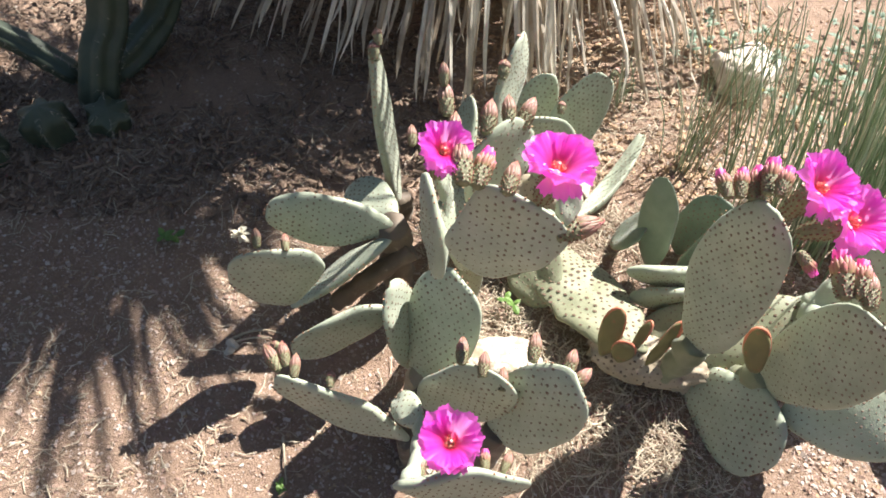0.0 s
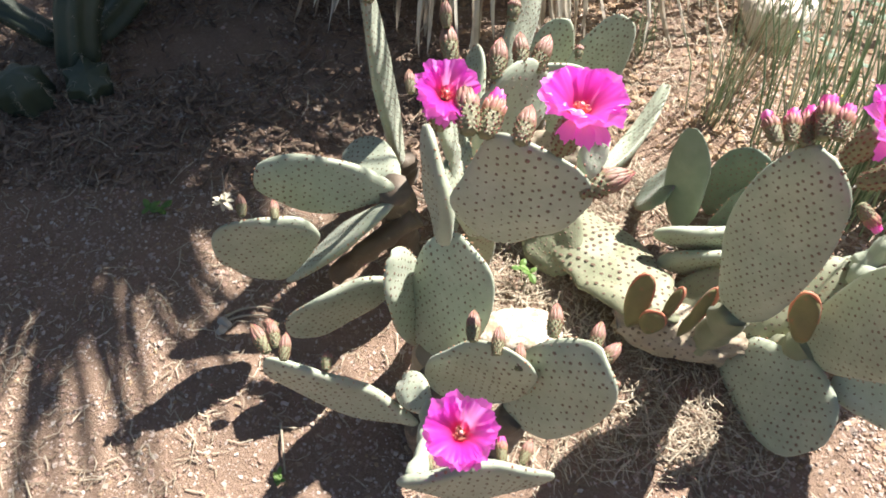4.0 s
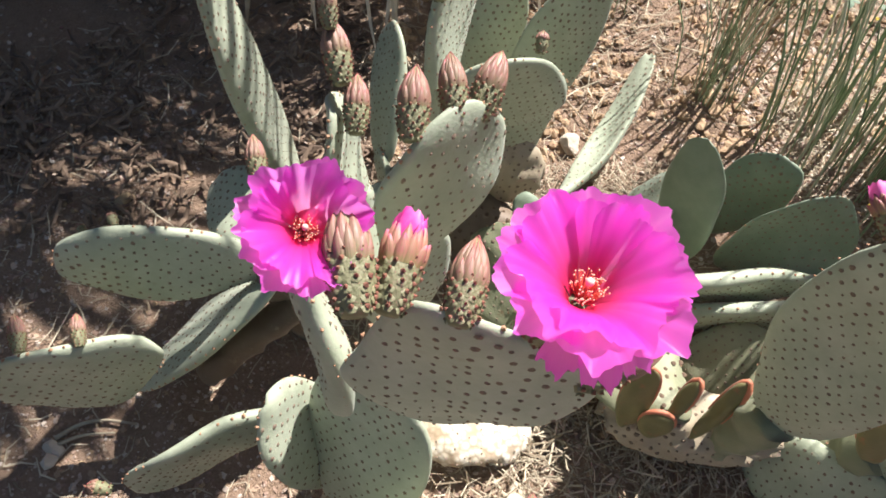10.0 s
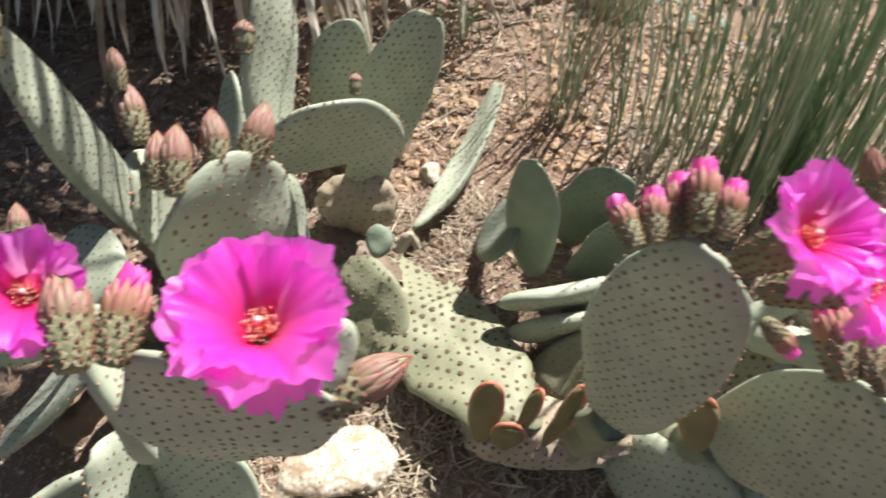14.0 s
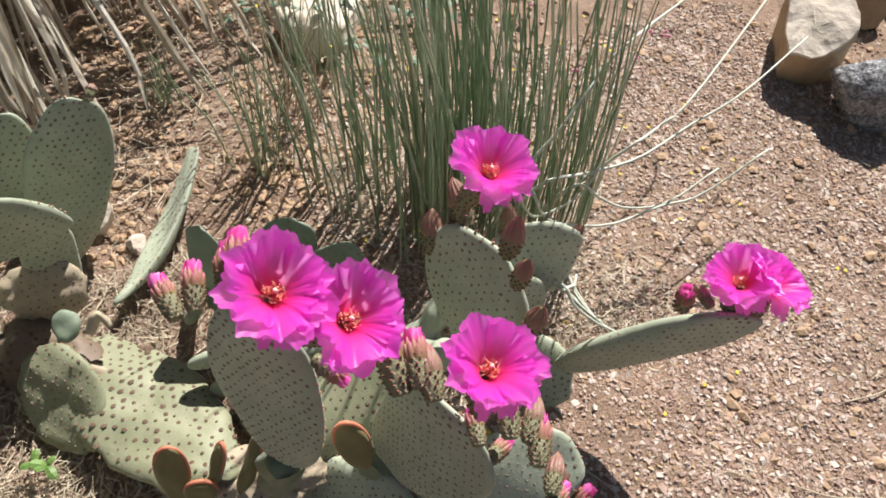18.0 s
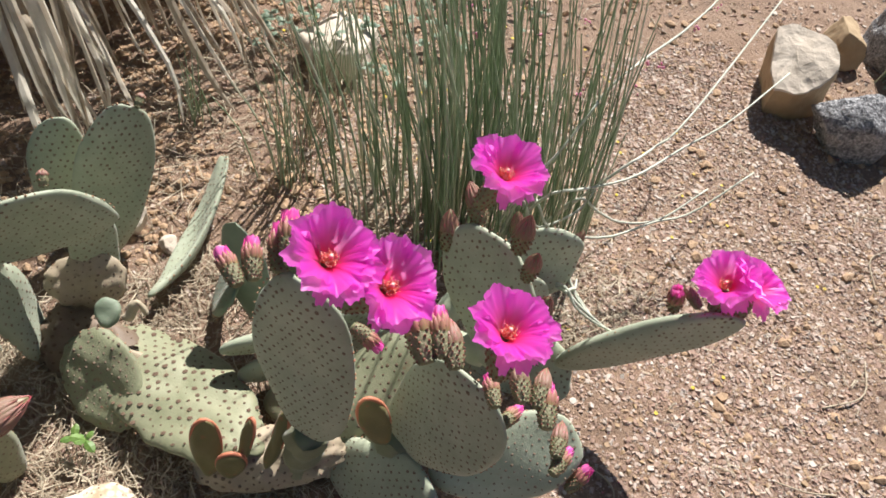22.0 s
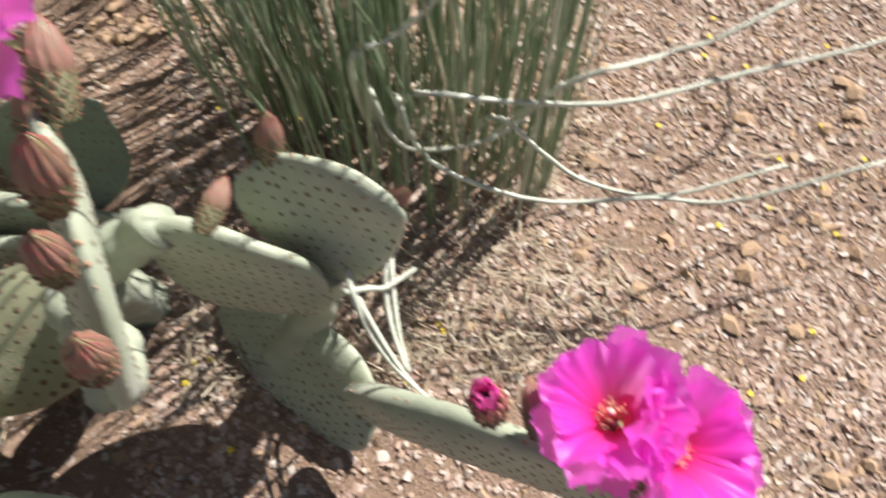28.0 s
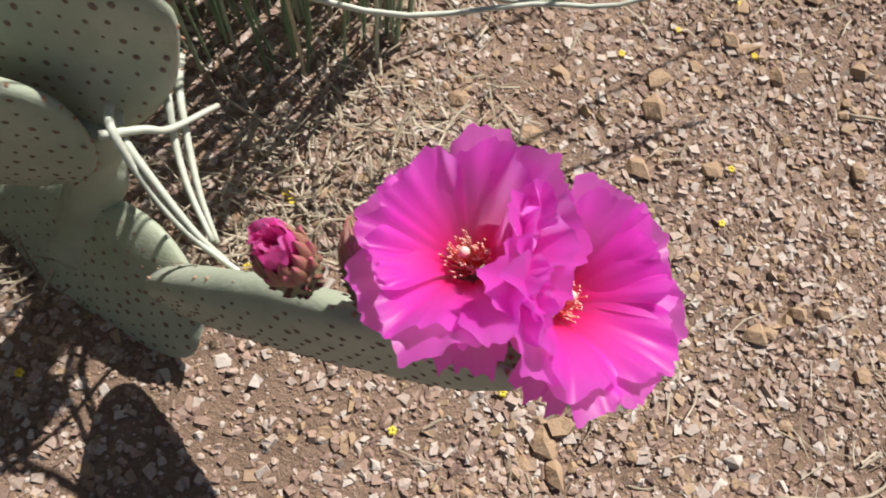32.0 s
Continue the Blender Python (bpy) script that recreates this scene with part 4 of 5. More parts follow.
def flower(centre, axis, across, foot=None, spin=0.0):
    """An open flower: centre is the middle of its stamens; foot, where its ovary stands."""
    k = across / 0.088
    axis = Vector(axis).normalized()
    low = Vector(centre) - axis * 0.012 * k
    m = along(low, axis, spin) @ Matrix.Scale(k, 4)
    down = (low - Vector(foot)).normalized() if foot else axis
    mo = along(low - down * 0.033, down, spin)
    if foot:
        mo = along(foot, down, spin) @ Matrix.Diagonal((1, 1, max((low - Vector(foot)).length / 0.034, 0.6), 1))
    ob = part("flower", OV, cactus, mo, "open magenta cactus flower with ruffled petals")
    part("tubercle_cover", OV_KNOB, ob, mo, kind="stuff")
    part("areole_pattern", OV_DOT, ob, mo, kind="stuff")
    # Drooping petals go on the -y side, which faces the camera.
    side = m.to_3x3().inverted() @ Vector((0, -1, 0))
    view_side = math.atan2(-side.x, side.y)
    for ring, count, tilt, fan in ((OUTER, 8, 0.0, 1.0), (MIDDLE, 6, 0.4, 1.0), (INNER, 2, 0.15, 1.0), (DROOP, 3, -1.0, 0.25)):
        for i in range(count):
            a = 2 * math.pi * fan * (i + tilt) / count + rng.normal(0, 0.07) + (view_side if fan < 1 else 0.0)
            lean = rng.normal(0, 0.03)
            pm = m @ Matrix.Rotation(a, 4, "Z") @ Matrix.Rotation(lean, 4, "X") @ Matrix.Scale(rng.uniform(0.93, 1.07), 4)
            part("petal", ring[int(rng.integers(len(ring)))], ob, pm)
    ms = m @ Matrix.Translation((0, 0, 0.004)) @ Matrix.Diagonal((0.85, 0.85, 0.80, 1))
    part("filament_tuft", FIL, ob, ms, "red stamen filaments", "stuff")
    part("anther_tuft", ANT, ob, ms, "pale anthers", "stuff")
    part("stigma", STG, ob, ms, "pale pink stigma")
    return ob


flower((0.052, 0.596, 0.555), (0.16, -0.38, 0.90), 0.063, (0.048, 0.620, 0.490))
flower((0.168, 0.536, 0.592), (0.06, 0.04, 1.0), 0.078, (0.160, 0.545, 0.530))
flower((0.475, 0.554, 0.553), (0.20, -0.30, 0.93), 0.076, (0.475, 0.580, 0.480))
flower((0.521, 0.532, 0.521), (0.22, -0.41, 0.88), 0.077, (0.495, 0.565, 0.460))
flower((0.725, 0.665, 0.455), (0.05, -0.15, 0.98), 0.084, (0.712, 0.680, 0.390))
flower((0.063, 0.316, 0.404), (-0.03, -0.30, 0.95), 0.068, (0.075, 0.312, 0.345))
flower((1.016, 0.512, 0.300), (-0.34, 0.20, 0.92), 0.084, (1.010, 0.500, 0.255))
flower((1.047, 0.492, 0.300), (0.38, -0.12, 0.92), 0.084, (1.030, 0.480, 0.250))
flower((0.601, 0.461, 0.509), (0.12, -0.10, 0.98), 0.074, (0.604, 0.455, 0.440))

bud((0.073, 0.558, 0.548), (0.071, 0.613, 0.562), "closed", 1.14)
bud((0.090, 0.561, 0.540), (0.107, 0.609, 0.552), "opening", 1.05)
bud((0.123, 0.553, 0.538), (0.137, 0.595, 0.548), "closed", 0.91)
bud((0.189, 0.535, 0.485), (0.247, 0.552, 0.494), "closed", 1.22)
bud((0.017, 0.681, 0.486), (0.015, 0.708, 0.497), "closed", 0.58)
bud((0.062, 0.851, 0.444), (0.061, 0.881, 0.464), "closed", 0.72)
bud((0.068, 0.821, 0.413), (0.062, 0.868, 0.439), "closed", 1.08)
bud((0.077, 0.791, 0.387), (0.082, 0.836, 0.408), "closed", 1.00)
bud((0.113, 0.701, 0.490), (0.120, 0.744, 0.512), "closed", 0.98)
bud((0.142, 0.716, 0.492), (0.142, 0.755, 0.511), "closed", 0.87)
bud((0.161, 0.726, 0.477), (0.182, 0.766, 0.499), "closed", 1.00)
bud((-0.042, 0.917, 0.429), (-0.046, 0.941, 0.449), "young", 1.16)
bud((-0.037, 0.933, 0.446), (-0.041, 0.952, 0.464), "young", 0.98)
bud((-0.207, 0.667, 0.285), (-0.213, 0.698, 0.292), "closed", 0.65)
bud((-0.168, 0.676, 0.266), (-0.173, 0.705, 0.272), "closed", 0.60)
bud((-0.180, 0.835, 0.195), (-0.187, 0.853, 0.195), "young", 0.72)
bud((-0.209, 0.827, 0.195), (-0.217, 0.841, 0.195), "young", 0.61)
bud((-0.155, 0.472, 0.274), (-0.176, 0.505, 0.284), "closed", 0.81)
bud((-0.144, 0.479, 0.276), (-0.153, 0.511, 0.285), "closed", 0.69)
bud((-0.127, 0.450, 0.299), (-0.126, 0.481, 0.307), "closed", 0.64)
bud((-0.086, 0.459, 0.249), (-0.085, 0.481, 0.253), "young", 0.83)
bud((-0.176, 0.579, 0.138), (-0.199, 0.585, 0.143), "young", 0.88)
bud((0.087, 0.473, 0.296), (0.090, 0.510, 0.306), "closed", 0.77)
bud((0.114, 0.456, 0.295), (0.120, 0.490, 0.304), "closed", 0.71)
bud((0.140, 0.443, 0.281), (0.144, 0.475, 0.289), "closed", 0.66)
bud((0.180, 0.474, 0.303), (0.188, 0.513, 0.314), "closed", 0.83)
bud((0.218, 0.441, 0.326), (0.231, 0.475, 0.337), "closed", 0.76)
bud((0.224, 0.426, 0.318), (0.253, 0.451, 0.327), "closed", 0.79)
bud((0.035, 0.329, 0.284), (0.033, 0.351, 0.286), "closed", 0.44)
bud((0.112, 0.335, 0.284), (0.113, 0.363, 0.287), "opening", 0.56)
bud((0.135, 0.333, 0.285), (0.147, 0.358, 0.289), "closed", 0.56)
bud((0.411, 0.612, 0.477), (0.406, 0.651, 0.486), "opening", 0.81)
bud((0.427, 0.613, 0.477), (0.437, 0.651, 0.491), "opening", 0.83)
bud((0.455, 0.624, 0.460), (0.469, 0.668, 0.478), "opening", 0.99)
bud((0.463, 0.616, 0.480), (0.479, 0.662, 0.499), "opening", 1.05)
bud((0.464, 0.595, 0.500), (0.481, 0.630, 0.516), "opening", 0.84)
bud((0.503, 0.548, 0.437), (0.523, 0.523, 0.421), "opening", 0.72)
bud((0.600, 0.443, 0.412), (0.609, 0.475, 0.413), "opening", 0.70)
bud((0.629, 0.439, 0.407), (0.645, 0.481, 0.415), "closed", 0.91)
bud((0.646, 0.431, 0.397), (0.675, 0.463, 0.403), "closed", 0.87)
bud((0.645, 0.411, 0.392), (0.669, 0.451, 0.399), "opening", 0.94)
bud((0.616, 0.435, 0.366), (0.644, 0.445, 0.362), "opening", 0.70)
bud((0.658, 0.392, 0.352), (0.684, 0.422, 0.354), "closed", 0.79)
bud((0.651, 0.379, 0.342), (0.683, 0.395, 0.341), "opening", 0.72)
bud((0.562, 0.512, 0.405), (0.568, 0.574, 0.427), "opening", 1.32)
bud((0.577, 0.508, 0.413), (0.592, 0.557, 0.427), "opening", 1.06)
bud((0.584, 0.494, 0.410), (0.597, 0.543, 0.423), "closed", 1.05)
bud((0.729, 0.415, 0.150), (0.766, 0.440, 0.192), "closed", 1.12)
bud((0.745, 0.394, 0.146), (0.775, 0.402, 0.171), "opening", 0.87)
bud((0.691, 0.692, 0.305), (0.701, 0.720, 0.353), "closed", 1.12)
bud((0.724, 0.683, 0.354), (0.720, 0.729, 0.395), "closed", 1.12)
bud((0.737, 0.618, 0.372), (0.747, 0.628, 0.440), "closed", 1.12)
bud((0.736, 0.588, 0.355), (0.742, 0.590, 0.409), "closed", 0.95)
bud((0.741, 0.552, 0.305), (0.749, 0.555, 0.365), "closed", 1.10)
bud((0.777, 0.662, 0.247), (0.793, 0.697, 0.260), "closed", 0.84)
bud((0.819, 0.713, 0.248), (0.822, 0.728, 0.289), "closed", 0.91)
bud((0.899, 0.677, 0.230), (0.916, 0.682, 0.260), "closed", 0.73)
bud((0.885, 0.685, 0.237), (0.893, 0.688, 0.252), "young", 0.62)
bud((0.955, 0.524, 0.262), (0.944, 0.530, 0.312), "opening", 1.02)
bud((0.979, 0.511, 0.275), (0.977, 0.534, 0.281), "closed", 0.72)
bud((0.393, 1.097, 0.268), (0.406, 1.115, 0.279), "young", 0.91)
bud((0.261, 0.916, 0.335), (0.265, 0.934, 0.348), "young", 0.84)
bud((0.159, 0.934, 0.389), (0.165, 0.959, 0.409), "young", 1.22)
bud((0.183, 0.981, 0.423), (0.187, 0.993, 0.433), "young", 0.59)
bud((0.327, 0.869, -0.001), (0.334, 0.892, -0.005), "young", 0.89)
bud((0.404, 0.748, 0.046), (0.415, 0.769, 0.040), "young", 0.89)
bud((0.440, 0.781, -0.030), (0.446, 0.798, -0.026), "young", 0.70)
bud((0.238, 0.409, 0.293), (0.252, 0.417, 0.293), "young", 0.59)


# ---- yucca ----
def yucca():
    c = np.array([0.20, 2.02, 0.0])
    ob = thing("yucca", None, pose(*c), "large yucca with a skirt of dry hanging leaves", "yucca")
    part("trunk", mesh("trunk", *tube(spline([c, c + [0, 0, 0.6], c + [0.02, 0, 1.40]], 8), np.linspace(0.17, 0.12, 8), 14), WOOD), ob, Matrix(), "dark shaggy trunk")
    lr = np.random.default_rng(77)
    dead = []
    for _ in range(900):
        a = lr.uniform(-np.pi, np.pi)
        d = np.array([math.sin(a), -math.cos(a), 0])
        sd = np.array([math.cos(a), math.sin(a), 0])
        sw = lr.normal(0, 0.10)
        z0, r1 = lr.uniform(0.55, 1.25), lr.uniform(0.30, 0.85)
        zt = lr.uniform(-0.01, 0.16) if r1 > 0.42 else lr.uniform(0.0, 0.4)
        rm = r1 * lr.uniform(0.45, 0.75)
        p = [c + d * 0.12 + [0, 0, z0], c + d * rm + sd * sw * 0.4 + [0, 0, z0 * 0.55 + 0.05], c + d * r1 * 0.92 + sd * sw * 0.8 + [0, 0, max(zt + 0.10, 0.03)], c + d * r1 + sd * sw + [0, 0, max(zt, 0.012)]]
        w = lr.uniform(0.008, 0.018)
        pts = spline(p, 11)
        tw = lr.uniform(-0.9, 0.9)
        side = sd * math.cos(tw) + np.array([0, 0, 1]) * math.sin(tw) * 0.5 + d * math.sin(tw) * 0.5
        dead.append(strip(pts, w * np.array([1.2, 1.1, 1, 1, 1, 0.95, 0.9, 0.8, 0.65, 0.42, 0.06]), side / np.linalg.norm(side)))
    part("dead_leaf_skirt", mesh("dead_leaf_skirt", *join(dead), DEAD_LEAF, smooth=False), ob, Matrix(), "dry tan hanging leaves", "stuff")
    # Crown above view, inferred from its streaky shade; density tuned to that shade.
    live = []
    for k in range(382):
        a, e = lr.uniform(-np.pi, np.pi), lr.uniform(-0.22, 1.05)
        if k >= 370:  # unseen leaves added to shade the pads and soil in front
            a, e = lr.uniform(-0.30, 0.32), lr.uniform(-0.42, -0.05)
        d = np.array([math.sin(a) * math.cos(e), -math.cos(a) * math.cos(e), math.sin(e)])
        sd = np.array([math.cos(a), math.sin(a), 0])
        ln = lr.uniform(0.55, 0.88) if k < 370 else lr.uniform(0.75, 0.98)
        top = c + [0.02, 0, lr.uniform(1.08, 1.32)]
        p = np.array([top + d * ln * t - np.array([0, 0, 0.10]) * t**2 for t in np.linspace(0.08, 1, 6)])
        live.append(strip(p, 0.023 * np.array([0.8, 1, 1, 0.85, 0.55, 0.05]), sd))
    part("green_leaf_crown", mesh("green_leaf_crown", *join(live), LIVE_LEAF, smooth=False), ob, Matrix(), "stiff green sword leaves", "stuff")


yucca()


# ---- rush-like shrub ----
def rush_shrub():
    ob = thing("rush_shrub", None, pose(0.88, 0.98, 0), "clump of leafless upright green stems", "shrub")
    lr = np.random.default_rng(5)
    stems, a1, a2 = [], np.array([0.80, -0.60]), np.array([0.60, 0.80])
    for k in range(400):
        r, t = lr.random() ** 0.6, lr.uniform(0, 6.283)
        u, w = r * math.cos(t), r * math.sin(t)
        b = np.array([0.875, 0.935]) + a1 * u * 0.245 + a2 * w * 0.13
        if u < -0.25 and lr.random() < 0.62:
            continue
        ln = lr.uniform(0.22, 0.64) * (0.76 if u < -0.3 else 1.0)
        lean = a1 * (0.08 * u - 0.17 + lr.normal(0, 0.06)) + a2 * (0.10 * w + 0.05 + lr.normal(0, 0.07))
        z = ground_height(*b)
        p = [(*b, z - 0.01), (*(b + lean * ln * 0.35), z + ln * 0.5), (*(b + lean * ln + lr.normal(0, 0.012, 2)), z + ln * 0.96)]
        stems.append(tube(spline(p, 6), np.array([1, 1, 0.95, 0.9, 0.75, 0.45]) * lr.uniform(0.0012, 0.0023), 6, False))
    part("stem_clump", mesh("stem_clump", *join(stems), RUSH), ob, Matrix(), "thin upright green stems", "stuff")
    arcs = (
        [(0.90, 0.86, 0.02), (0.888, 0.808, 0.20), (0.905, 0.781, 0.17), (0.932, 0.775, 0.15), (0.997, 0.775, 0.17), (1.05, 0.80, 0.21)],
        [(0.93, 0.86, 0.02), (0.911, 0.799, 0.20), (0.939, 0.764, 0.15), (1.033, 0.732, 0.13), (1.137, 0.731, 0.13), (1.209, 0.720, 0.14), (1.319, 0.724, 0.20)],
        [(0.98, 0.84, 0.02), (0.992, 0.788, 0.18), (1.039, 0.769, 0.15), (1.082, 0.749, 0.13), (1.153, 0.733, 0.13), (1.253, 0.744, 0.16)],
        [(0.92, 0.85, 0.03), (0.919, 0.782, 0.22), (1.001, 0.782, 0.21), (1.095, 0.779, 0.21), (1.207, 0.800, 0.22), (1.313, 0.813, 0.24), (1.50, 0.87, 0.26)],
        [(0.90, 0.84, 0.03), (0.876, 0.787, 0.25), (0.906, 0.797, 0.27), (0.934, 0.801, 0.30), (0.99, 0.82, 0.36)],
        [(1.00, 0.85, 0.03), (1.040, 0.775, 0.24), (1.117, 0.788, 0.26), (1.210, 0.818, 0.28), (1.60, 1.02, 0.34)],
        [(1.02, 0.92, 0.03), (1.12, 0.93, 0.26), (1.35, 1.01, 0.29), (1.50, 1.09, 0.31), (1.56, 1.22, 0.36)],
        [(0.868, 0.65, 0.19), (0.871, 0.630, 0.20), (0.879, 0.611, 0.18), (0.898, 0.581, 0.17), (0.931, 0.549, 0.16)],
        [(0.870, 0.65, 0.18), (0.874, 0.630, 0.19), (0.886, 0.607, 0.18), (0.903, 0.579, 0.17), (0.916, 0.565, 0.16)],
        [(0.893, 0.70, 0.15), (0.896, 0.663, 0.18), (0.896, 0.635, 0.17), (0.900, 0.608, 0.165), (0.909, 0.578, 0.16)],
        [(0.900, 0.71, 0.14), (0.901, 0.668, 0.17), (0.902, 0.637, 0.165), (0.905, 0.606, 0.16), (0.911, 0.578, 0.155)],
        [(0.865, 0.628, 0.20), (0.884, 0.634, 0.19), (0.896, 0.638, 0.18), (0.92, 0.66, 0.16)],
    )
    for ctrl in arcs:
        part("arching_stem", mesh("arching_stem", *tube(spline(ctrl, 22), np.linspace(0.0027, 0.0016, 22), 7), PALE_STEM), ob, Matrix(), "pale arching bare stem")
    pk = []
    for _ in range(26):
        p = np.array([lr.uniform(0.9, 1.5), lr.uniform(0.85, 1.25), lr.uniform(0.28, 0.5)])
        for _ in range(5):
            pk.append((ICO_V * lr.uniform(0.0015, 0.003) + p + lr.normal(0, 0.004, 3), [tuple(q) for q in ICO_F]))
    part("pink_flower_spray", mesh("pink_flower_spray", *join(pk), PINK), ob, Matrix(), "tiny pale pink flowers at stem tips", "stuff")


rush_shrub()


# ---- ribbed column cactus ----
def column_cactus():
    ob = thing("column_cactus", None, pose(-0.72, 1.36, 0), "dark green ribbed column cactus in shade", "cactus")
    # Upper stems, out of view, are drawn tall to block sky light.
    stems = (
        ([(-0.687, 1.27, -0.01), (-0.665, 1.32, 0.10), (-0.630, 1.38, 0.22), (-0.58, 1.44, 0.7), (-0.56, 1.46, 1.5)], 0.040),
        ([(-0.68, 1.36, 0.02), (-0.62, 1.44, 0.05), (-0.565, 1.50, 0.13), (-0.50, 1.55, 0.45), (-0.48, 1.56, 1.3)], 0.038),
        ([(-0.74, 1.34, 0.03), (-0.88, 1.38, 0.10), (-1.05, 1.42, 0.14)], 0.024),
        ([(-0.75, 1.18, -0.01), (-0.755, 1.17, 0.04), (-0.757, 1.165, 0.09)], 0.046),
        ([(-0.65, 1.215, -0.01), (-0.64, 1.21, 0.03), (-0.635, 1.205, 0.055)], 0.042),
        ([(-0.93, 1.03, 0.0), (-0.95, 1.01, 0.12), (-0.97, 1.00, 0.5), (-0.98, 1.0, 1.3)], 0.042),
        ([(-0.86, 1.10, -0.01), (-0.87, 1.09, 0.05), (-0.875, 1.085, 0.11)], 0.045),
    )
    for ctrl, r in stems:
        pts = spline(ctrl, 16)
        rad = r * np.minimum(1, np.linspace(0.85, 5.0, 16)) * np.minimum(1, np.sqrt(np.linspace(4.0, 0.02, 16)))
        v, f = tube(pts, rad, 30)
        v = v.reshape(16, 30, 3)
        rib = 1 + 0.17 * np.cos(6 * np.linspace(0, 2 * np.pi, 30, endpoint=False))
        v = pts[:, None] + (v - pts[:, None]) * rib[None, :, None]
        st = part("stem", mesh("stem", v.reshape(-1, 3), f, COLUMN), ob, Matrix())
        sp = []
        for i in range(1, 15):
            for j in range(0, 30, 5):
                p = v[i, j]
                o = (p - pts[i]) / (np.linalg.norm(p - pts[i]) + 1e-9)
                for _ in range(3):
                    q = o + rng.normal(0, 0.5, 3)
                    sp.append(tube([p, p + q * 0.009], [0.0005, 0.0001], 3, False))
        part("spine_cover", mesh("spine_cover", *join(sp), SPINE), st, Matrix(), "short grey spines", "stuff")


column_cactus()


# ---- rocks ----
def rock(name, at, size, turn, mat, label, seed, flat=0.45):
    bm = bmesh.new()
    bmesh.ops.create_icosphere(bm, subdivisions=5, radius=1)
    lr = np.random.default_rng(seed)
    cuts = [(Vector(lr.normal(0, 1, 3)).normalized(), lr.uniform(0.50, 0.80)) for _ in range(14)]
    for v in bm.verts:
        p = v.co.copy()
        for n, d in cuts:
            over = p.dot(n) - d
            if over > 0:
                p -= n * over * 0.98
        p += p.normalized() * (0.04 * noise.noise(p * 2.2 + Vector((seed, 0, 0))) + 0.03 * noise.noise(p * 7) + 0.022 * noise.noise(p * 19) + 0.012 * noise.noise(p * 45))
        v.co = Vector((p.x * size[0], p.y * size[1], max(p.z, -flat) * size[2]))
    me = bpy.data.meshes.new(name)
    bm.to_mesh(me)
    bm.free()
    me.materials.append(mat)
    me.polygons.foreach_set("use_smooth", [True] * len(me.polygons))
    return thing(name, me, pose(*at, 0, 0, turn), label, "rock")


rock("rock", (0.845, 1.45, 0.025), (0.115, 0.095, 0.075), 20, ROCK, "pale weathered rock on the soil", 3)


def split_stone():
    """A block with one straight side, a round back and a top coloured paler as if sunlit."""
    bm = bmesh.new()
    outline = [(-0.07, -0.09), (-0.072, -0.03), (-0.068, 0.04), (-0.06, 0.09)] + [(-0.05 + 0.125 * math.cos(a), 0.0 + 0.10 * math.sin(a)) for a in np.linspace(1.35, -1.35, 12)]
    rings = []
    for z, k in ((-0.06, 1.06), (-0.03, 1.05), (0.03, 1.03), (0.08, 1.0), (0.091, 0.995), (0.097, 0.965), (0.099, 0.6), (0.100, 0.3)):
        rings.append([bm.verts.new((x * k, y * k, z)) for x, y in outline])
    n = len(outline)
    for r0, r1 in zip(rings, rings[1:]):
        for i in range(n):
            bm.faces.new((r0[i], r0[(i + 1) % n], r1[(i + 1) % n], r1[i]))
    bm.faces.new(rings[-1]), bm.faces.new(rings[0][::-1])
    bmesh.ops.subdivide_edges(bm, edges=bm.edges[:], cuts=2, use_grid_fill=True)
    for v in bm.verts:
        v.co += 0.007 * noise.noise_vector(v.co * 14) + 0.003 * noise.noise_vector(v.co * 45)
    bmesh.ops.recalc_face_normals(bm, faces=bm.faces)
    me = bpy.data.meshes.new("rock")
    # Top faces get the paler stone: sunlight above, shade on the sides, as colour.
    for f in bm.faces:
        f.material_index = 1 if f.calc_center_median().z > 0.090 else 0
        f.smooth = False
    bm.to_mesh(me)
    bm.free()
    me.materials.append(ROCK_TAN), me.materials.append(ROCK)
    thing("rock", me, Matrix.Translation((1.81, 1.02, 0.052)) @ pose(0, 0, 0, 20, -16, -38) @ Matrix.Diagonal((0.95, 0.95, 0.9, 1)), "tan split stone, its sunlit top coloured paler", "rock")


split_stone()
rock("rock", (1.86, 0.845, 0.040), (0.150, 0.105, 0.105), -15, GRANITE, "speckled grey granite rock", 12)
rock("rock", (2.22, 1.02, 0.05), (0.13, 0.12, 0.13), 10, GRANITE, "grey granite rock beside a tan stone", 17)
rock("rock", (2.06, 1.10, 0.03), (0.10, 0.07, 0.08), 40, ROCK_TAN, "low brown stone beside granite", 19)


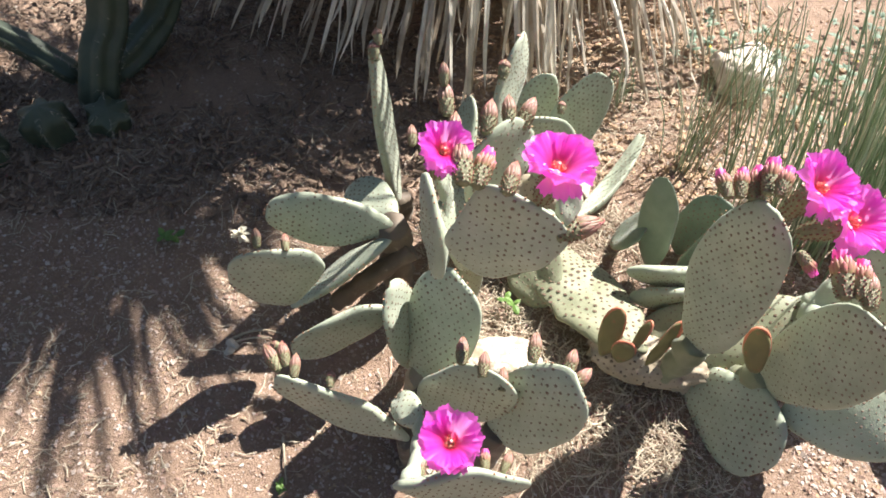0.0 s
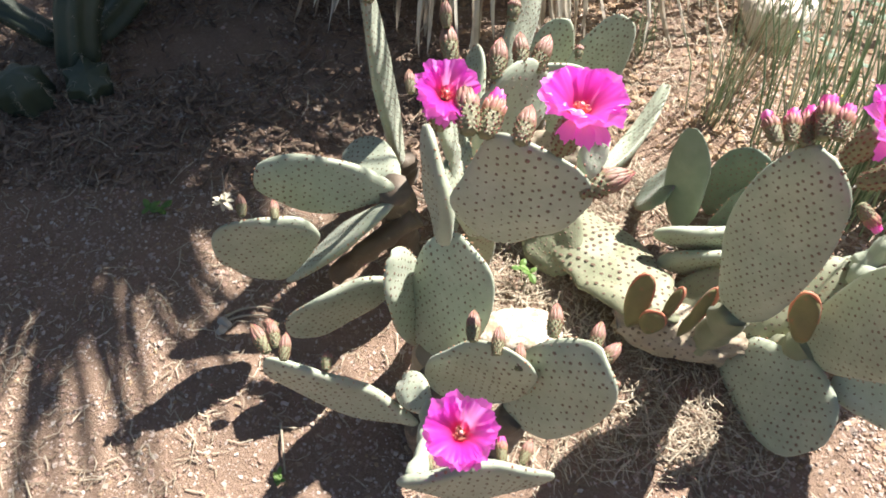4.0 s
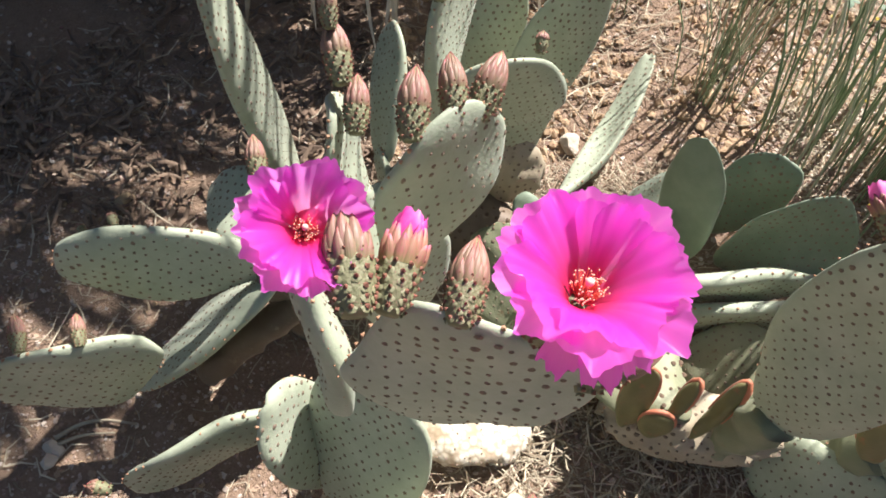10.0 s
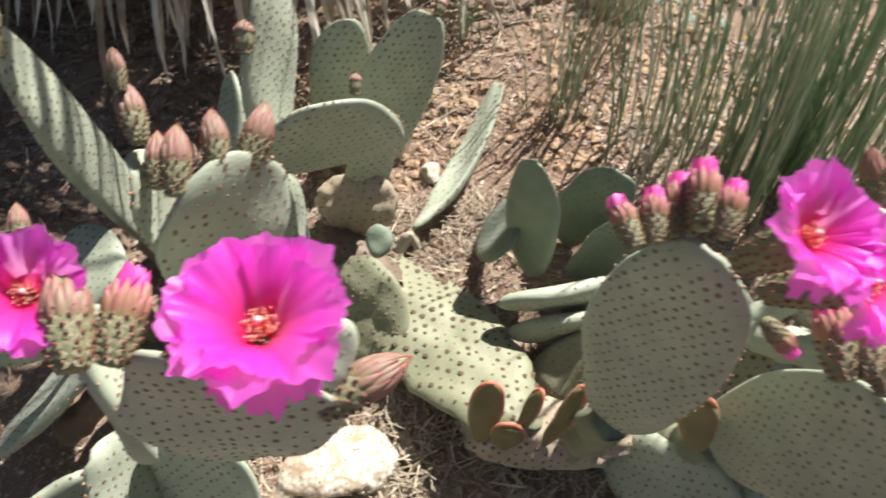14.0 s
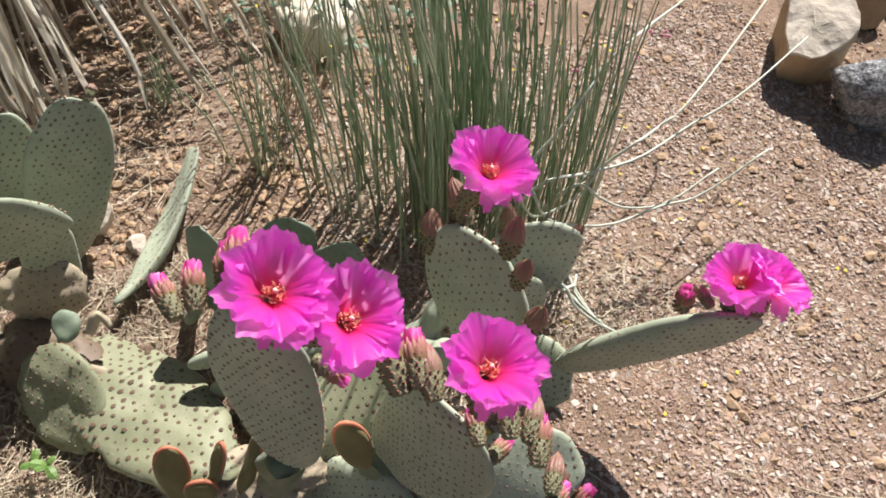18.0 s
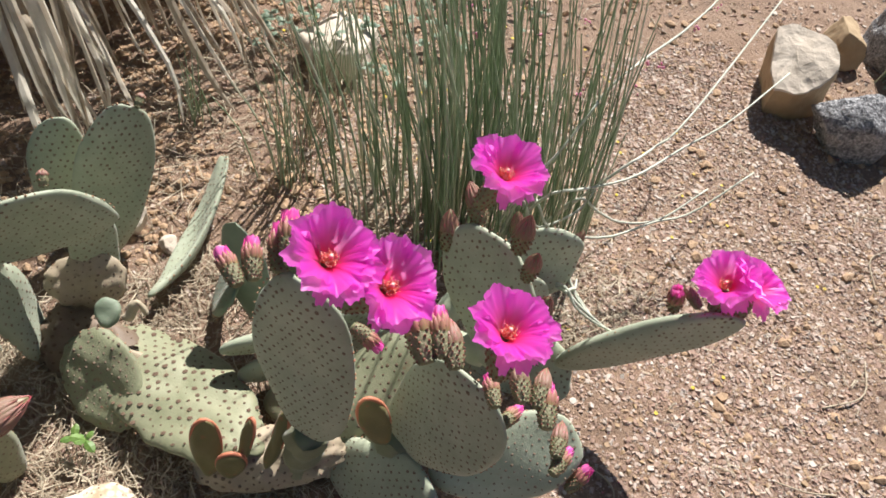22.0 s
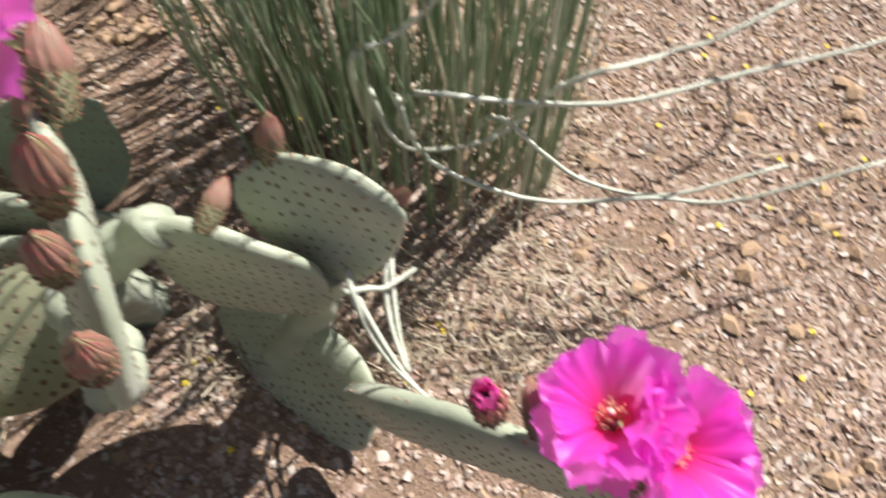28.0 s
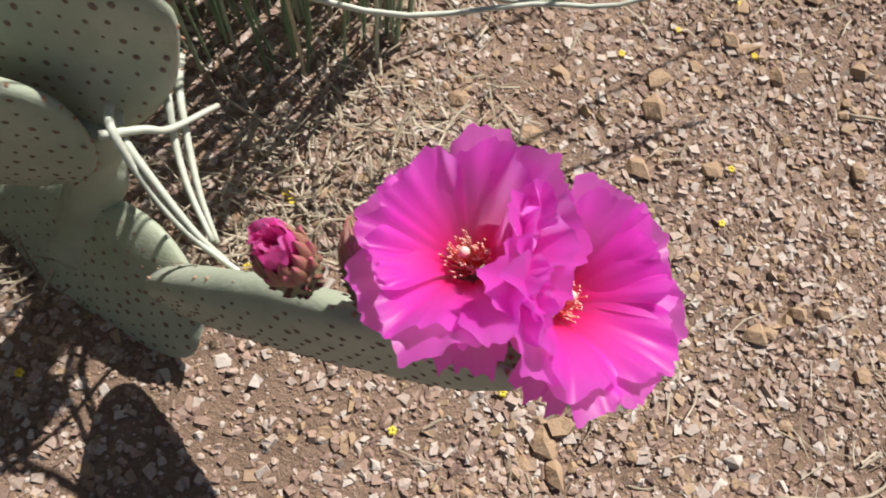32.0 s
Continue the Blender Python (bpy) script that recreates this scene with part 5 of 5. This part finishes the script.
# ---- dead pad ----
def dead_pad():
    """A bleached, swollen hollow pad with a thin neck, lying on its side."""
    ob = thing("dead_pad", None, pose(0.215, 0.65, 0.0), "bleached hollow dead cactus pad on the soil", "dead pad")
    prof = ((0.00, 0.008), (0.10, 0.010), (0.24, 0.011), (0.34, 0.014), (0.42, 0.024), (0.52, 0.036), (0.64, 0.044), (0.76, 0.046), (0.88, 0.039), (0.96, 0.024), (1.0, 0.006))
    u = np.linspace(0, 1, 48)
    rad = np.interp(u, [q[0] for q in prof], [q[1] for q in prof])
    axis = spline([(0.092, 0.590, 0.010), (0.112, 0.606, 0.026), (0.142, 0.622, 0.034), (0.200, 0.630, 0.024), (0.254, 0.630, 0.016)], 48)
    v, f = tube(axis, rad, 36, False)
    v = axis[:, None] + (v.reshape(48, 36, 3) - axis[:, None]) * np.array([1.0, 0.95, 0.45])
    v = np.array([p + 0.004 * noise.noise_vector(Vector(p) * 30) + 0.0015 * noise.noise_vector(Vector(p) * 120) for p in v.reshape(-1, 3)])
    # the shell is torn open on its low side
    torn = [q for q in f if not (0.45 < u[q[0] // 36] < 0.86 and v[list(q)].mean(0)[1] < 0.609 - 0.10 * abs(u[q[0] // 36] - 0.62) and v[list(q)].mean(0)[2] < 0.036)]
    shell = part("shell", mesh("shell", v, torn, PAD_DEAD), ob, Matrix())
    solid = shell.modifiers.new("thickness", "SOLIDIFY")
    solid.thickness, solid.offset = 0.004, -1.0
    lr = np.random.default_rng(29)
    pits = []
    for _ in range(150):
        i, j = int(lr.integers(20, 45)), int(lr.integers(36))
        p = v[i * 36 + j]
        if p[2] > axis[i][2] + 0.004:
            pits.append(dot(p + np.array([0, 0, 0.0003]), np.array([0.0, 0.1, 1.0]), lr.uniform(0.0008, 0.0018), 0.0004))
    part("pit_pattern", mesh("pit_pattern", *join(pits), AREOLE, smooth=False), shell, Matrix(), "dark pits", "stuff")
    part("flake", mesh("flake", *tube(spline([(0.215, 0.535, 0.012), (0.222, 0.550, 0.016), (0.228, 0.572, 0.012)], 8), np.array([0.004, 0.012, 0.015, 0.014, 0.013, 0.010, 0.007, 0.003]), 10), PAD_DEAD), ob, Matrix())


dead_pad()


# ---- small plants ----
def tuft(x, y, count, height, spread, mat, label, seed):
    lr = np.random.default_rng(seed)
    ob = thing("grass_tuft", None, pose(x, y, 0), label, "grass", "grass tufts")
    blades = []
    for _ in range(count):
        a, b = lr.uniform(0, 6.283), lr.normal(0, spread * 0.3, 2)
        h, o = height * lr.uniform(0.5, 1.1), spread * lr.uniform(0.2, 1.0)
        p = [(x + b[0], y + b[1], ground_height(x, y) - 0.003), (x + b[0] + o * 0.35 * math.cos(a), y + b[1] + o * 0.35 * math.sin(a), h * 0.6), (x + b[0] + o * math.cos(a), y + b[1] + o * math.sin(a), h)]
        blades.append(tube(spline(p, 5), np.array([1, 1, 0.9, 0.7, 0.3]) * lr.uniform(0.0010, 0.0017), 4, False))
    part("blade_clump", mesh("blade_clump", *join(blades), mat), ob, Matrix(), kind="stuff")


tuft(0.50, 1.33, 16, 0.15, 0.05, RUSH, "small sparse green tuft on bare soil", 1)
tuft(0.62, 1.12, 26, 0.26, 0.07, RUSH, "thin green tuft at the shrub's edge", 2)
tuft(0.70, 1.22, 24, 0.28, 0.09, STRAW, "dry straw-coloured grass tuft", 3)
tuft(2.12, 0.92, 60, 0.20, 0.10, RUSH, "green grass tuft beside granite rocks", 4)
tuft(0.80, 1.34, 22, 0.32, 0.10, RUSH, "thin green tuft behind the shrub", 5)


def leafy_weed(x, y, count, spread, height, size, mat, label, seed, name="weed"):
    lr = np.random.default_rng(seed)
    ob = thing(name, None, pose(x, y, 0), label, "plant")
    leaves, stems = [], []
    for _ in range(count):
        a, r = lr.uniform(0, 6.283), spread * math.sqrt(lr.random())
        p = np.array([x + r * math.cos(a), y + r * math.sin(a), lr.uniform(0.2, 1.0) * height + 0.004])
        root = np.array([x + 0.4 * r * math.cos(a), y + 0.4 * r * math.sin(a), 0.0])
        stems.append(tube([root, (root + p) / 2 + [0, 0, 0.006], p], [0.0009, 0.0008, 0.0005], 4, False))
        for _ in range(4):
            b, e = lr.uniform(0, 6.283), lr.uniform(0.0, 0.8)
            d = np.array([math.cos(b) * math.cos(e), math.sin(b) * math.cos(e), math.sin(e)])
            sd = np.array([-math.sin(b), math.cos(b), 0])
            ln = size * lr.uniform(0.6, 1.2)
            leaves.append(strip(np.array([p + d * ln * t - np.array([0, 0, 0.2]) * ln * t * t for t in (0, 0.3, 0.6, 0.85, 1.0)]), ln * np.array([0.12, 0.5, 0.55, 0.35, 0.03]), sd))
    part("stalk_clump", mesh("stalk_clump", *join(stems), mat), ob, Matrix(), kind="stuff")
    part("foliage", mesh("foliage", *join(leaves), mat, smooth=False), ob, Matrix(), kind="stuff")
    return ob


leafy_weed(0.78, 1.50, 26, 0.12, 0.10, 0.022, GREY_LEAF, "low grey-green leafy herb by a rock", 1)
leafy_weed(0.98, 1.40, 22, 0.14, 0.08, 0.022, GREY_LEAF, "low grey-green leafy herb by a rock", 2)
leafy_weed(1.25, 1.55, 30, 0.18, 0.12, 0.022, GREY_LEAF, "grey-green herb behind the shrub", 3)
leafy_weed(0.201, 0.735, 2, 0.010, 0.035, 0.020, WEED, "small bright green seedling", 4, "seedling")
leafy_weed(-0.175, 0.41, 3, 0.010, 0.012, 0.012, WEED, "tiny green seedling on gravel", 5, "seedling")
leafy_weed(-0.44, 0.90, 4, 0.03, 0.02, 0.020, WEED, "tiny green seedling on shaded soil", 6, "seedling")
leafy_weed(-0.80, 0.78, 7, 0.05, 0.10, 0.045, WEED, "leafy green weed with one pink flower", 7)
pink = part("flower_head", mesh("flower_head", *join([(ICO_V * 0.005 + (-0.80 + dx, 0.78 + dy, 0.125), [tuple(q) for q in ICO_F]) for dx, dy in ((0, 0), (0.006, 0.002), (-0.004, 0.005))]), PINK), [o for o in scene.objects if o.name.startswith("weed")][-1], Matrix(), "small pink flower")


def dried_flower(at_point):
    """A withered whitish flower still on its bud."""
    lr = np.random.default_rng(17)
    pieces = []
    for k in range(26):
        a, e = lr.uniform(0, 6.283), lr.uniform(-0.2, 1.4)
        d = np.array([math.cos(a) * math.cos(e), math.sin(a) * math.cos(e), math.sin(e)])
        sd = np.cross(d, [0.2, 0.3, 0.93])
        sd /= np.linalg.norm(sd)
        ln = lr.uniform(0.010, 0.019)
        pts = np.array([np.array(at_point) + d * ln * q + np.array([0, 0, -0.006]) * q * q for q in (0, 0.35, 0.7, 1.0)])
        pieces.append(strip(pts, np.array([0.003, 0.006, 0.007, 0.002]) * lr.uniform(0.7, 1.2), sd))
    part("dried_flower", mesh("dried_flower", *join(pieces), WITHERED), cactus, Matrix(), "withered whitish flower")


dried_flower((-0.228, 0.675, 0.300))
twig([(-0.289, 0.672, 0.006), (-0.266, 0.685, 0.006), (-0.237, 0.688, 0.006), (-0.198, 0.679, 0.006)], 0.0030, label="pale curved stick on shaded gravel")
twig([(-0.289, 0.664, 0.005), (-0.259, 0.673, 0.005), (-0.223, 0.672, 0.005)], 0.0026, label="grey bent stick on shaded gravel")
rock("stone", (-0.294, 0.647, 0.006), (0.014, 0.010, 0.011), 30, ROCK, "small grey stone on the soil", 31)
rock("stone", (-0.290, 0.661, 0.005), (0.011, 0.013, 0.010), 80, ROCK, "small pale stone on shaded gravel", 33)
rock("stone", (-0.249, 0.995, 0.006), (0.016, 0.011, 0.008), 10, ROCK_TAN, "flat tan stone in the shade", 35)
rock("stone", (0.300, 0.795, 0.006), (0.020, 0.016, 0.012), 60, ROCK, "pale stone half buried beside the cactus", 37)
rock("stone", (0.345, 1.115, 0.008), (0.040, 0.030, 0.034), 15, ROCK, "whitish broken stone on tan earth", 41)
rock("stone", (0.385, 1.045, 0.004), (0.022, 0.018, 0.016), 70, ROCK, "whitish stone chip on tan earth", 43)


def yellow_flowers():
    lr = np.random.default_rng(9)
    pieces = []
    for _ in range(70):
        x, y = lr.uniform(0.7, 1.5), lr.uniform(0.4, 1.6)
        z = ground_height(x, y) + (0.004 if y < 1.1 else lr.uniform(0.01, 0.12))
        for k in range(5):
            pieces.append(dot(np.array([x + 0.002 * math.cos(k * 1.257), y + 0.002 * math.sin(k * 1.257), z]), np.array([0.1, -0.2, 1]), 0.0016, 0.0005))
    thing("fallen_petals", mesh("fallen_petals", *join(pieces), YELLOW, smooth=False), label="tiny yellow petals scattered on gravel", category="petals", kind="stuff")


yellow_flowers()
